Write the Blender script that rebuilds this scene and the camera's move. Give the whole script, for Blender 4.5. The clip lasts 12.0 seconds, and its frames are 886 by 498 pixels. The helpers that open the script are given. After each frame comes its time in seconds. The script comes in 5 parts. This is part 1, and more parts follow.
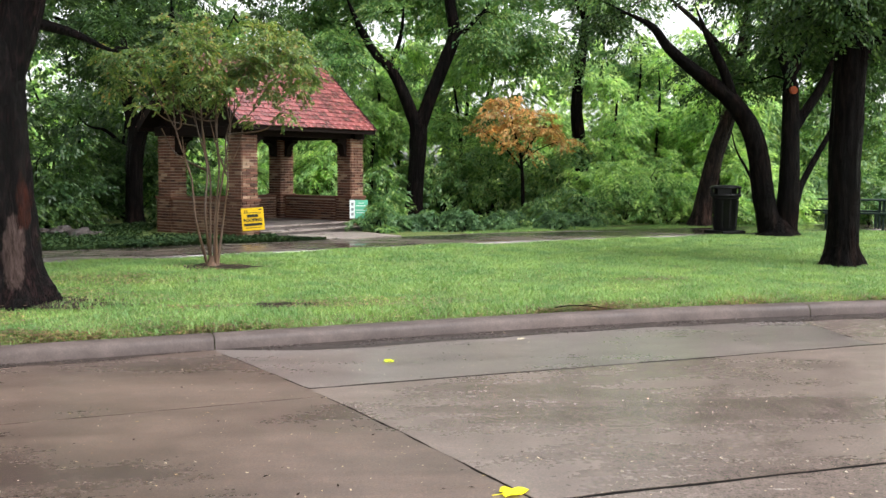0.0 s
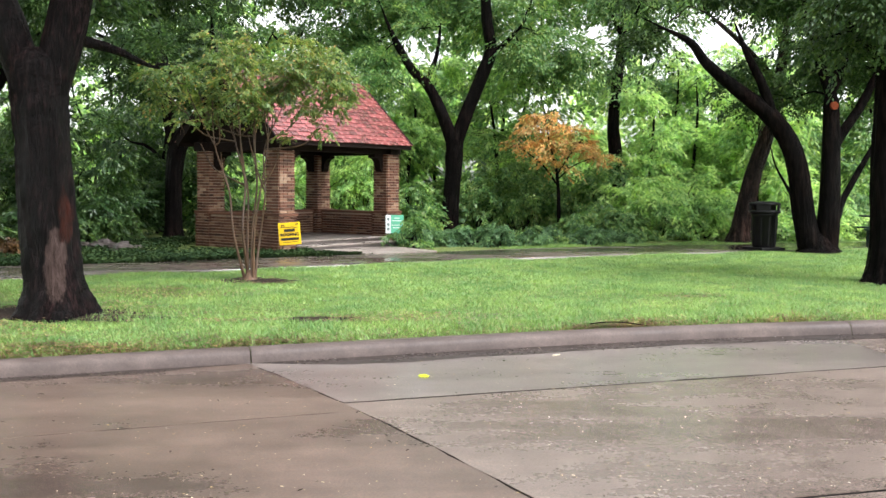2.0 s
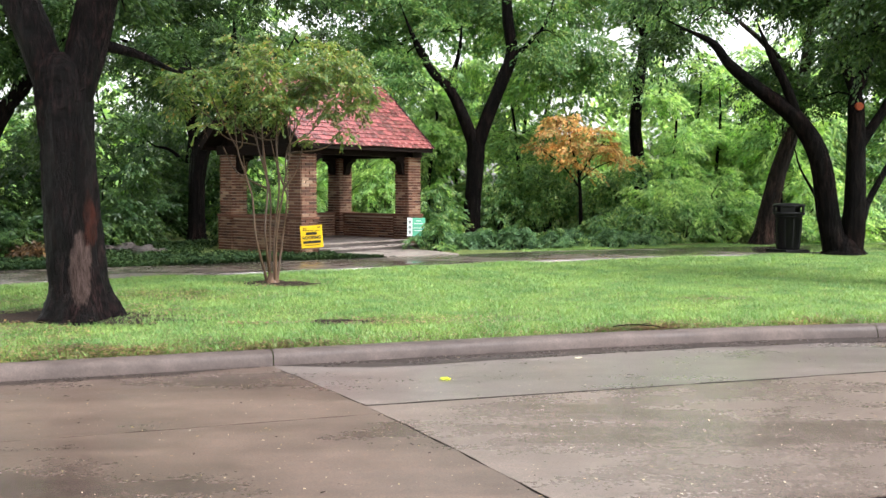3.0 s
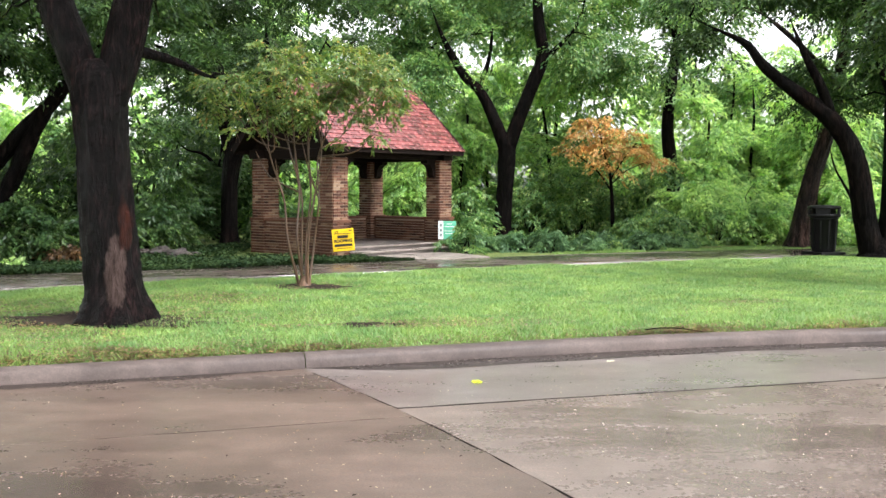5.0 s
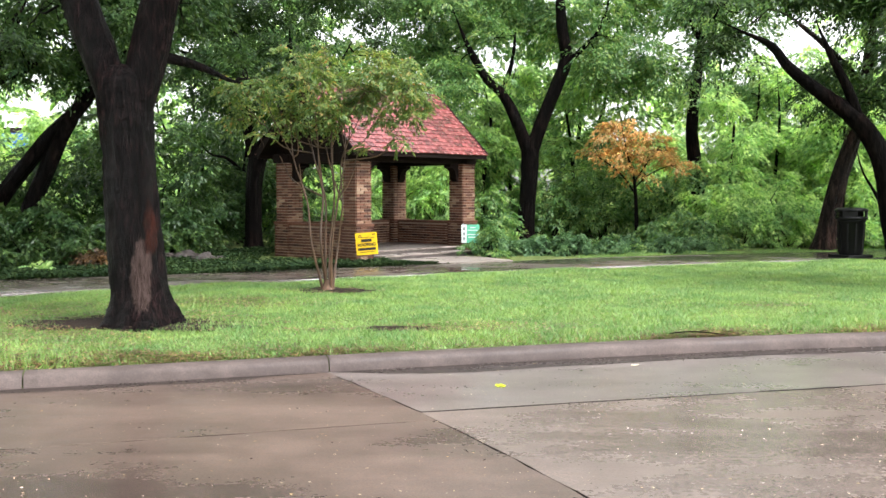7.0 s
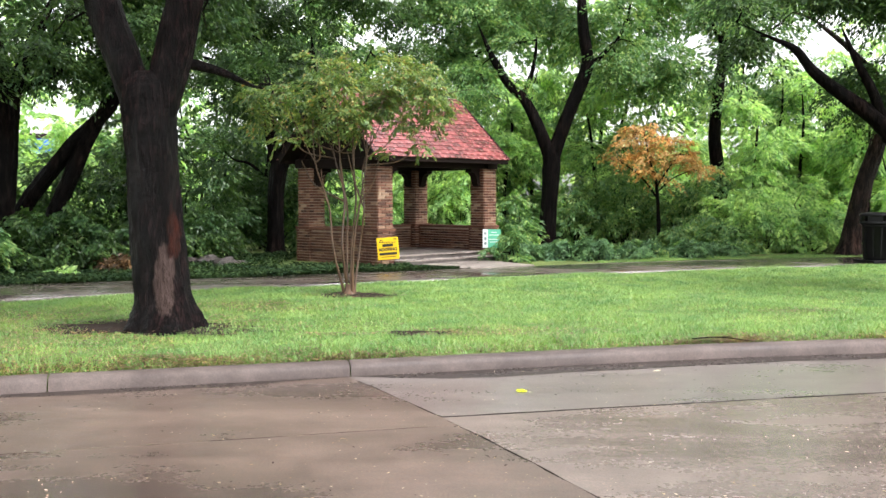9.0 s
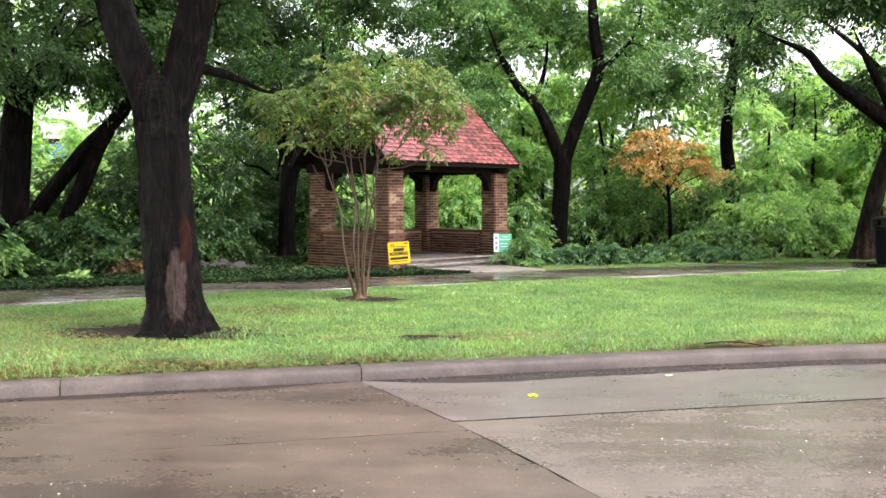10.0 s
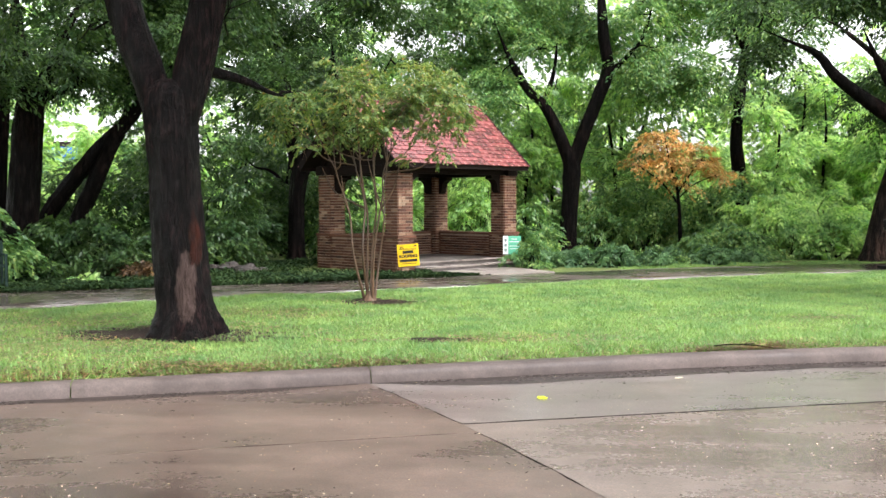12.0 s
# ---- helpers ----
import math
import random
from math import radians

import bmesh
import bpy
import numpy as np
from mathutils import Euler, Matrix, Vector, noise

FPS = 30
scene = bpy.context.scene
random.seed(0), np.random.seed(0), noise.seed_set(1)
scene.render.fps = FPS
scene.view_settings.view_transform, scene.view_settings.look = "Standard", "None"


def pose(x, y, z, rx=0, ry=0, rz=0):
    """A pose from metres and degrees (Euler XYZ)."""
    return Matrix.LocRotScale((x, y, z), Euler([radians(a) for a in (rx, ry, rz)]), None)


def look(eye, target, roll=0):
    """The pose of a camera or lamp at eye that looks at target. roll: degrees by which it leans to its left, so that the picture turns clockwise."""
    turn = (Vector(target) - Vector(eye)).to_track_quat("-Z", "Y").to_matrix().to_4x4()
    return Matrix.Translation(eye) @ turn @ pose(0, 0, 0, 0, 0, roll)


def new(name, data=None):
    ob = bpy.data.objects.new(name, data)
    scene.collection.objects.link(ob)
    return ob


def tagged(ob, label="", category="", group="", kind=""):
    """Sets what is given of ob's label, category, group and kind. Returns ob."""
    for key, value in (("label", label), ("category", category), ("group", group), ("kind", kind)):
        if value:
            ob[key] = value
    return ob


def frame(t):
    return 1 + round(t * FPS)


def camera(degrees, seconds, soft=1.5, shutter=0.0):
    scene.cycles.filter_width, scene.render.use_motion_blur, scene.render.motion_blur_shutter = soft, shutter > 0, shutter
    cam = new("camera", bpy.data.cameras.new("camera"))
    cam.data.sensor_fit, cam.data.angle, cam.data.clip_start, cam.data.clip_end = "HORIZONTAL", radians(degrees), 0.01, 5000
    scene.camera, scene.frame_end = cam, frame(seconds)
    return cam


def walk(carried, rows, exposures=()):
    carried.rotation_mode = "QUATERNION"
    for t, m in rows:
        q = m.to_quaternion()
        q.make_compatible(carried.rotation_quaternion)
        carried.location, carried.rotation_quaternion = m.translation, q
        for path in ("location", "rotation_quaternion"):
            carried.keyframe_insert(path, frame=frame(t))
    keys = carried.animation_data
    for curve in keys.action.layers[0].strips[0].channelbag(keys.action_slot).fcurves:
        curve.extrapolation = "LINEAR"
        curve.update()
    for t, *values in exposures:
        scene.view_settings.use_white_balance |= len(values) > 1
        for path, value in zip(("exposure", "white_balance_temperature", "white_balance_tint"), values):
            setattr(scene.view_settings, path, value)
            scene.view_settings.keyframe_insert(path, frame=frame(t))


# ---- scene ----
EYE = 1.65
cam = camera(49.59, 12.0, soft=1.5)
ROWS = [  # seconds, yaw, pitch, roll: a hand-held pan on the spot
    (0.0, -6.016, -4.849, 0.392), (0.5, -5.488, -4.614, 0.582), (1.0, -5.283, -4.513, 0.682), (1.5, -4.99, -4.335, 0.676),
    (2.0, -3.884, -3.954, 0.538), (2.5, -3.174, -3.909, 0.44), (3.0, -2.588, -3.801, 0.337), (5.0, -0.73, -3.63, 0.124),
    (5.5, -0.297, -3.607, 0.038), (6.0, 0.0, -3.55, 0.0), (6.5, 0.366, -3.451, -0.022), (7.0, 0.66, -3.413, -0.051),
    (9.0, 1.931, -3.124, -0.089), (9.5, 2.305, -2.993, -0.125), (10.0, 2.589, -2.861, -0.143), (10.5, 2.814, -2.738, -0.182),
    (11.0, 2.89, -2.684, -0.221), (11.5, 3.0, -2.666, -0.255), (12.0, 3.14, -2.72, -0.22),
]
walk(cam, [(t, pose(0, 0, EYE, 90 + pitch, 0, yaw) @ pose(0, 0, 0, 0, 0, roll)) for t, yaw, pitch, roll in ROWS],
     exposures=[(0.0, 0.75), (0.6, 1.0), (1.0, 1.03), (3.0, 1.08), (6.0, 1.15), (12.0, 1.13)])

# ---- light: a bright overcast sky after rain ----
world = bpy.data.worlds.new("overcast_sky")
scene.world = world
world.use_nodes = True
wn, wl = world.node_tree.nodes, world.node_tree.links
sky = wn.new("ShaderNodeTexSky")
sky.sky_type, sky.sun_disc = "NISHITA", False
sky.sun_elevation, sky.sun_rotation = radians(54), radians(123)
sky.air_density, sky.dust_density = 1.0, 3.0
hsv = wn.new("ShaderNodeHueSaturation")
hsv.inputs["Saturation"].default_value = 0.12
hsv.inputs["Value"].default_value = 1.7
wl.new(sky.outputs[0], hsv.inputs["Color"])
wl.new(hsv.outputs[0], wn["Background"].inputs[0])
wn["Background"].inputs[1].default_value = 0.15
sun = new("sun", bpy.data.lights.new("sun", "SUN"))
sun.data.energy, sun.data.angle, sun.data.color = 2.2, radians(30), (0.97, 0.97, 1.04)
sun.matrix_world = look((11, -7, 18), (0, 0, 0))

# ---- materials ----
def material(name):
    m = bpy.data.materials.new(name)
    m.use_nodes = True
    return m, m.node_tree.nodes, m.node_tree.links, m.node_tree.nodes["Principled BSDF"]


def ramp(nodes, links, source, stops):
    r = nodes.new("ShaderNodeValToRGB")
    while len(r.color_ramp.elements) < len(stops):
        r.color_ramp.elements.new(0.5)
    for e, (at, c) in zip(r.color_ramp.elements, stops):
        e.position, e.color = at, (*c, 1) if len(c) == 3 else c
    links.new(source, r.inputs[0])
    return r.outputs[0]


def noise_of(nodes, links, scale, detail=4.0, rough=0.55, space="Object", stretch=None, turn=0.0):
    co = nodes.new("ShaderNodeTexCoord").outputs[space]
    if stretch:
        mp = nodes.new("ShaderNodeMapping")
        mp.inputs["Scale"].default_value = stretch
        mp.inputs["Rotation"].default_value = (0, 0, radians(turn))
        links.new(co, mp.inputs["Vector"])
        co = mp.outputs[0]
    n = nodes.new("ShaderNodeTexNoise")
    n.inputs["Scale"].default_value, n.inputs["Detail"].default_value, n.inputs["Roughness"].default_value = scale, detail, rough
    links.new(co, n.inputs["Vector"])
    return n.outputs[0]


def mixed(nodes, links, a, b, f, mode="MIX"):
    x = nodes.new("ShaderNodeMix")
    x.data_type, x.blend_type = "RGBA", mode
    for socket, v in ((x.inputs[0], f), (x.inputs[6], a), (x.inputs[7], b)):
        if isinstance(v, bpy.types.NodeSocket):
            links.new(v, socket)
        elif isinstance(v, (int, float)):
            socket.default_value = v
        else:
            socket.default_value = (*v, 1)
    return x.outputs[2]


def bumped(nodes, links, bsdf, height, strength, distance):
    b = nodes.new("ShaderNodeBump")
    b.inputs["Strength"].default_value, b.inputs["Distance"].default_value = strength, distance
    links.new(height, b.inputs["Height"])
    links.new(b.outputs[0], bsdf.inputs["Normal"])


def surface(name, dark, light, scale=6.0, rough=(0.5, 0.8), bump=0.3, grain=40.0, distance=0.01, stretch=None, metal=0.0, object_random=0.0, island_random=0.0, spec=0.5):
    """A mottled surface: colour at two scales, roughness and fine relief."""
    m, n, l, b = material(name)
    big = noise_of(n, l, scale, 5, 0.6, stretch=stretch)
    fine = noise_of(n, l, grain, 4, 0.6, stretch=stretch)
    col = ramp(n, l, big, [(0.3, dark), (0.7, light)])
    col = mixed(n, l, col, ramp(n, l, fine, [(0.3, (0.6, 0.6, 0.6)), (0.7, (1.25, 1.25, 1.25))]), 0.6, "MULTIPLY")
    if object_random or island_random:
        src = n.new("ShaderNodeObjectInfo").outputs["Random"] if object_random else n.new("ShaderNodeNewGeometry").outputs["Random Per Island"]
        k = object_random or island_random
        col = mixed(n, l, col, ramp(n, l, src, [(0, (1 - k, 1 - k, 1 - k)), (1, (1 + k, 1 + k, 1 + k))]), 1.0, "MULTIPLY")
    l.new(col, b.inputs["Base Color"])
    l.new(ramp(n, l, big, [(0.3, (rough[0],) * 3), (0.7, (rough[1],) * 3)]), b.inputs["Roughness"])
    b.inputs["Metallic"].default_value = metal
    b.inputs["Specular IOR Level"].default_value = spec
    bumped(n, l, b, fine, bump, distance)
    return m


def brick_material(name, per_object, shade=1.0):
    """Bricks of mixed firing: brown, red, tan and nearly black ones."""
    m, n, l, b = material(name)
    src = n.new("ShaderNodeObjectInfo").outputs["Random"] if per_object else n.new("ShaderNodeNewGeometry").outputs["Random Per Island"]
    col = ramp(n, l, src, [(0, (0.045, 0.02, 0.013)), (0.15, (0.10, 0.042, 0.026)), (0.5, (0.155, 0.068, 0.042)), (0.8, (0.20, 0.10, 0.061)), (0.93, (0.29, 0.185, 0.122)), (1, (0.38, 0.285, 0.20))])
    col = mixed(n, l, col, (shade, shade * 0.92, shade * 0.86) if shade != 1.0 else (1, 1, 1), 1.0, "MULTIPLY")
    fine = noise_of(n, l, 50, 4, 0.6)
    col = mixed(n, l, col, ramp(n, l, fine, [(0.3, (0.65, 0.63, 0.62)), (0.7, (1.2, 1.2, 1.2))]), 0.7, "MULTIPLY")
    col = mixed(n, l, col, ramp(n, l, noise_of(n, l, 1.7, 3, 0.6), [(0.35, (0.55, 0.54, 0.53)), (0.65, (1.1, 1.06, 1.04))]), 0.85, "MULTIPLY")
    l.new(col, b.inputs["Base Color"])
    b.inputs["Roughness"].default_value = 0.7
    b.inputs["Specular IOR Level"].default_value = 0.3
    bumped(n, l, b, fine, 0.5, 0.006)
    return m


def bark_material(name, dark, mid, light, wide=26.0, spec=0.12, wounds=()):
    """Furrowed bark: dark clefts between long raised plates, damp in patches."""
    m, n, l, b = material(name)
    furrow = noise_of(n, l, wide * 0.7, 6, 0.72, stretch=(1, 1, 0.2))
    plate = noise_of(n, l, wide * 0.28, 4, 0.6, stretch=(1, 1, 0.35))
    patch = noise_of(n, l, 1.5, 4, 0.6, stretch=(1.3, 1.3, 0.5))
    col = ramp(n, l, furrow, [(0.41, dark), (0.51, mid), (0.62, light)])
    col = mixed(n, l, col, ramp(n, l, plate, [(0.35, (0.45, 0.43, 0.43)), (0.65, (1.35, 1.3, 1.3))]), 0.9, "MULTIPLY")
    col = mixed(n, l, col, ramp(n, l, patch, [(0.34, (0.4, 0.34, 0.34)), (0.5, (1, 1, 1)), (0.68, (2.1, 1.6, 1.55))]), 0.9, "MULTIPLY")
    for centre, half, pale, deep in wounds:  # ragged ovals where the bark has come away
        co = n.new("ShaderNodeTexCoord").outputs["Object"]
        ops = []
        for op, value in (("SUBTRACT", centre), ("DIVIDE", half)):
            v = n.new("ShaderNodeVectorMath")
            v.operation = op
            v.inputs[1].default_value = value
            l.new(co, v.inputs[0])
            co = v.outputs[0]
        q = n.new("ShaderNodeVectorMath")
        q.operation = "LENGTH"
        l.new(co, q.inputs[0])
        add = n.new("ShaderNodeMath")
        add.operation = "MULTIPLY_ADD"
        l.new(noise_of(n, l, 9, 5, 0.65, stretch=(1, 1, 0.45)), add.inputs[0])
        add.inputs[1].default_value = 1.5
        l.new(q.outputs["Value"], add.inputs[2])
        mask = ramp(n, l, add.outputs[0], [(0.0, (1, 1, 1)), (0.80, (1, 1, 1)), (0.9, (0, 0, 0)), (1.0, (0, 0, 0))])
        half_scale = n.new("ShaderNodeMath")
        half_scale.operation = "MULTIPLY"
        half_scale.inputs[1].default_value = 0.5
        l.new(add.outputs[0], half_scale.inputs[0])
        l.new(half_scale.outputs[0], mask.node.inputs[0])
        wood = ramp(n, l, noise_of(n, l, 24, 4, 0.6, stretch=(1, 1, 0.2)), [(0.35, deep), (0.65, pale)])
        col = mixed(n, l, col, wood, mask)
    l.new(col, b.inputs["Base Color"])
    l.new(ramp(n, l, patch, [(0.36, (0.38,) * 3), (0.6, (0.9,) * 3)]), b.inputs["Roughness"])
    b.inputs["Specular IOR Level"].default_value = spec
    bumped(n, l, b, furrow, 1.0, 0.09)
    return m


def leaf_material(name, stops, rough=0.34, through_light=0.45, patch=(1.45, 1.3, 1.05), spec=0.5):
    """Leaves: a colour for each leaf, a waxy wet gloss, and light that passes through."""
    m, n, l, b = material(name)
    col = ramp(n, l, n.new("ShaderNodeNewGeometry").outputs["Random Per Island"], stops)
    wide = noise_of(n, l, 1.6, 3, 0.6)
    col = mixed(n, l, col, ramp(n, l, wide, [(0.34, (0.62, 0.72, 0.78)), (0.66, patch)]), 0.9, "MULTIPLY")
    l.new(col, b.inputs["Base Color"])
    b.inputs["Roughness"].default_value = rough
    b.inputs["Specular IOR Level"].default_value = spec
    tr = n.new("ShaderNodeBsdfTranslucent")
    l.new(mixed(n, l, col, (1.38, 1.36, 0.95), 1.0, "MULTIPLY"), tr.inputs["Color"])
    ms = n.new("ShaderNodeMixShader")
    ms.inputs[0].default_value = through_light
    l.new(b.outputs[0], ms.inputs[1])
    l.new(tr.outputs[0], ms.inputs[2])
    l.new(ms.outputs[0], n["Material Output"].inputs["Surface"])
    return m


def wet_concrete(name, dry, wet, scale, gloss=(0.16, 0.5), object_random=0.0, film=0.0, spec=0.4, grit=0.7):
    """Rain-wet concrete: darker and glossier where the water stands, with fine pitting and streaks."""
    m, n, l, b = material(name)
    big = noise_of(n, l, scale, 6, 0.65, stretch=(0.55, 1.3, 1), turn=-16)
    mid = noise_of(n, l, 3.1, 6, 0.7)
    fine = noise_of(n, l, 70, 4, 0.7)
    speck = noise_of(n, l, 26, 3, 0.6)
    streak = noise_of(n, l, 2.2, 5, 0.65, stretch=(0.22, 2.4, 1), turn=-16)
    wetness = ramp(n, l, big, [(0.4, (0, 0, 0)), (0.6, (1, 1, 1))])
    col = mixed(n, l, dry, wet, wetness)
    col = mixed(n, l, col, ramp(n, l, streak, [(0.25, (0.6, 0.57, 0.55)), (0.5, (1, 1, 1)), (0.75, (1.2, 1.2, 1.22))]), 0.5, "MULTIPLY")
    col = mixed(n, l, col, ramp(n, l, mid, [(0.3, (0.7, 0.68, 0.66)), (0.7, (1.22, 1.2, 1.18))]), 0.8, "MULTIPLY")
    col = mixed(n, l, col, ramp(n, l, speck, [(0.36, (0.7, 0.69, 0.68)), (0.5, (1, 1, 1)), (0.66, (1.3, 1.27, 1.25))]), grit, "MULTIPLY")
    col = mixed(n, l, col, ramp(n, l, fine, [(0.36, (0.5, 0.48, 0.46)), (0.5, (1, 1, 1)), (0.66, (1.6, 1.58, 1.55))]), grit, "MULTIPLY")
    if object_random:
        k = object_random
        col = mixed(n, l, col, ramp(n, l, n.new("ShaderNodeObjectInfo").outputs["Random"], [(0, (1 - k, 1 - k * 1.1, 1 - k * 1.2)), (1, (1 + k, 1 + k, 1 + k))]), 1.0, "MULTIPLY")
    l.new(col, b.inputs["Base Color"])
    l.new(mixed(n, l, ramp(n, l, big, [(0.38, (gloss[1],) * 3), (0.62, (gloss[0],) * 3)]), ramp(n, l, speck, [(0.3, (0.7,) * 3), (0.7, (1.3,) * 3)]), 0.35, "MULTIPLY"), b.inputs["Roughness"])
    b.inputs["Specular IOR Level"].default_value = spec
    b.inputs["Coat Weight"].default_value, b.inputs["Coat Roughness"].default_value = film, 0.12
    bumped(n, l, b, fine, 0.18, 0.004)
    return m


ROAD_OLD = wet_concrete("older_browner_road_concrete", (0.118, 0.085, 0.068), (0.060, 0.045, 0.038), 0.42, (0.17, 0.44), 0.06)
ROAD = wet_concrete("wet_road_concrete", (0.172, 0.138, 0.121), (0.118, 0.095, 0.084), 0.42, (0.17, 0.44), 0.1)
# a wetter, glossier slab; its greyer base also paints in some sky sheen
ROAD_WET_SHEEN = wet_concrete("wet_sheen_road_concrete", (0.156, 0.130, 0.119), (0.112, 0.095, 0.089), 0.42, (0.26, 0.40), 0.0, 0.25, 0.8)
GUTTER = wet_concrete("wet_gutter_concrete", (0.030, 0.023, 0.02), (0.02, 0.016, 0.014), 0.9, (0.2, 0.35), 0.05, 0.0, 0.25)
KERB = wet_concrete("damp_kerb_concrete", (0.112, 0.09, 0.083), (0.072, 0.057, 0.053), 1.6, (0.5, 0.75), 0.06, 0.0, 0.2, 0.3)
PATH = wet_concrete("wet_path_concrete", (0.105, 0.087, 0.074), (0.042, 0.034, 0.029), 0.5, (0.1, 0.34), 0.0, 0.25)
PALE = wet_concrete("pale_step_concrete", (0.26, 0.225, 0.205), (0.19, 0.165, 0.15), 1.2, (0.25, 0.5))
FLOOR_STONE = wet_concrete("shelter_floor_concrete", (0.12, 0.105, 0.097), (0.08, 0.07, 0.065), 1.0, (0.3, 0.5))
JOINT = surface("joint_filler", (0.004, 0.0035, 0.003), (0.010, 0.0085, 0.0075), 5, (0.8, 0.95), spec=0.03)
SOIL = surface("wet_soil", (0.010, 0.0065, 0.005), (0.03, 0.019, 0.013), 5, (0.7, 0.95), 0.8, 30, 0.02, spec=0.15)
TURF = surface("turf_ground", (0.085, 0.12, 0.035), (0.15, 0.185, 0.06), 1.3, (0.8, 0.95), 0.8, 45, 0.03, spec=0.1)
BARK = bark_material("wet_dark_bark", (0.0007, 0.0004, 0.0004), (0.0033, 0.0019, 0.0019), (0.0165, 0.0098, 0.0097), 34, 0.12, (
    ((0.08, -0.29, 0.58), (0.105, 0.3, 0.45), (0.074, 0.049, 0.043), (0.03, 0.019, 0.016)),
    ((0.17, -0.22, 1.12), (0.08, 0.2, 0.30), (0.045, 0.011, 0.006), (0.008, 0.003, 0.0025))))
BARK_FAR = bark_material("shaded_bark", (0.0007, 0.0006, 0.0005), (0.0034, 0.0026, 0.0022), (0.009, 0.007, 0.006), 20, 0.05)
BARK_GREY = bark_material("greyish_bark", (0.008, 0.006, 0.005), (0.024, 0.017, 0.014), (0.05, 0.037, 0.03), 20, 0.1)
BARK_PALE = surface("smooth_tan_bark", (0.026, 0.013, 0.007), (0.12, 0.062, 0.03), 5, (0.4, 0.65), 0.3, 40, 0.006, (1, 1, 0.25))
BRICK = brick_material("mixed_brown_brick", True)
BRICK_REST = brick_material("mixed_brown_brick_run", False)
BRICK_BASE = brick_material("red_brown_base_brick", True, 0.66)
BRICK_BASE_REST = brick_material("red_brown_base_brick_run", False, 0.66)
MORTAR = surface("grey_mortar", (0.24, 0.185, 0.14), (0.40, 0.32, 0.25), 8, (0.8, 0.95), 0.5, 60, 0.005)
SHINGLE = surface("wet_red_shingle", (0.095, 0.022, 0.023), (0.24, 0.068, 0.064), 5, (0.16, 0.34), 0.5, 50, 0.008, (1, 0.3, 1), object_random=0.45, spec=0.7)
SHINGLE_REST = surface("wet_red_shingle_run", (0.085, 0.024, 0.026), (0.21, 0.075, 0.072), 5, (0.25, 0.45), 0.4, 50, 0.006, (1, 0.3, 1), island_random=0.42)
TIMBER = surface("dark_stained_timber", (0.005, 0.003, 0.0024), (0.015, 0.0085, 0.0065), 5, (0.6, 0.85), 0.4, 40, 0.006, (0.2, 1, 1), spec=0.1)
CUT_WOOD = surface("orange_cut_wood", (0.14, 0.03, 0.012), (0.22, 0.055, 0.02), 12, (0.6, 0.8), 0.4, 60, 0.004, spec=0.1)
BLACK_PLASTIC = surface("black_moulded_plastic", (0.004, 0.004, 0.0045), (0.007, 0.007, 0.0075), 4, (0.4, 0.55), 0.15, 120, 0.002, spec=0.18)
GREEN_METAL = surface("dark_green_coated_metal", (0.003, 0.013, 0.009), (0.005, 0.02, 0.014), 5, (0.5, 0.65), 0.15, 90, 0.002, spec=0.25)
STONE = surface("brown_grey_stone", (0.012, 0.010, 0.0085), (0.038, 0.027, 0.022), 5, (0.5, 0.8), 0.8, 30, 0.02)
YELLOW = surface("yellow_sign_board", (0.80, 0.50, 0.005), (0.90, 0.58, 0.01), 3, (0.35, 0.5), 0.05, 60, 0.001)
WHITE = surface("white_sign_board", (0.66, 0.72, 0.70), (0.76, 0.80, 0.78), 3, (0.35, 0.5), 0.05, 60, 0.001)
MINT = surface("green_sign_board", (0.09, 0.40, 0.24), (0.12, 0.48, 0.30), 3, (0.35, 0.5), 0.05, 60, 0.001)
INK = surface("black_ink", (0.012, 0.012, 0.01), (0.02, 0.02, 0.018), 3, (0.4, 0.6), 0.02)
BLUE = surface("blue_painted_board", (0.05, 0.16, 0.50), (0.09, 0.26, 0.65), 1, (0.5, 0.7), 0.1)
GREY_WALL = surface("pale_house_wall", (0.42, 0.42, 0.42), (0.52, 0.52, 0.51), 1, (0.7, 0.9), 0.1)
LEAF = leaf_material("tree_leaf", [(0, (0.0511, 0.13, 0.0427)), (0.5, (0.12, 0.242, 0.0822)), (0.85, (0.189, 0.316, 0.108)), (1, (0.268, 0.349, 0.131))])
# dark green leaves with the woods' shade put into their colour
LEAF_DARK_SHADED = leaf_material("dark_shaded_tree_leaf", [(0, (0.0221, 0.0531, 0.0207)), (0.6, (0.0458, 0.0956, 0.032)), (1, (0.0809, 0.137, 0.0435))], spec=0.3)
# lime green leaves, lightened in colour to stand for daylight on them
LEAF_LIME_LIT = leaf_material("lit_lime_leaf", [(0, (0.179, 0.332, 0.123)), (0.5, (0.347, 0.554, 0.224)), (1, (0.556, 0.692, 0.351))], 0.45, 0.55)
LEAF_MYRTLE = leaf_material("myrtle_leaf", [(0, (0.063, 0.126, 0.0362)), (0.6, (0.147, 0.231, 0.0664)), (0.9, (0.231, 0.284, 0.0845)), (1, (0.336, 0.21, 0.0845))], 0.42, 0.45)
LEAF_ORANGE = leaf_material("orange_leaf", [(0, (0.394, 0.192, 0.0726)), (0.5, (0.571, 0.338, 0.135)), (0.85, (0.602, 0.439, 0.184)), (1, (0.186, 0.27, 0.0774))], 0.5, 0.4)
LEAF_HERB = leaf_material("grey_green_herb", [(0, (0.0418, 0.11, 0.0437)), (0.6, (0.0824, 0.18, 0.0713)), (1, (0.143, 0.243, 0.109))], 0.5, 0.3)
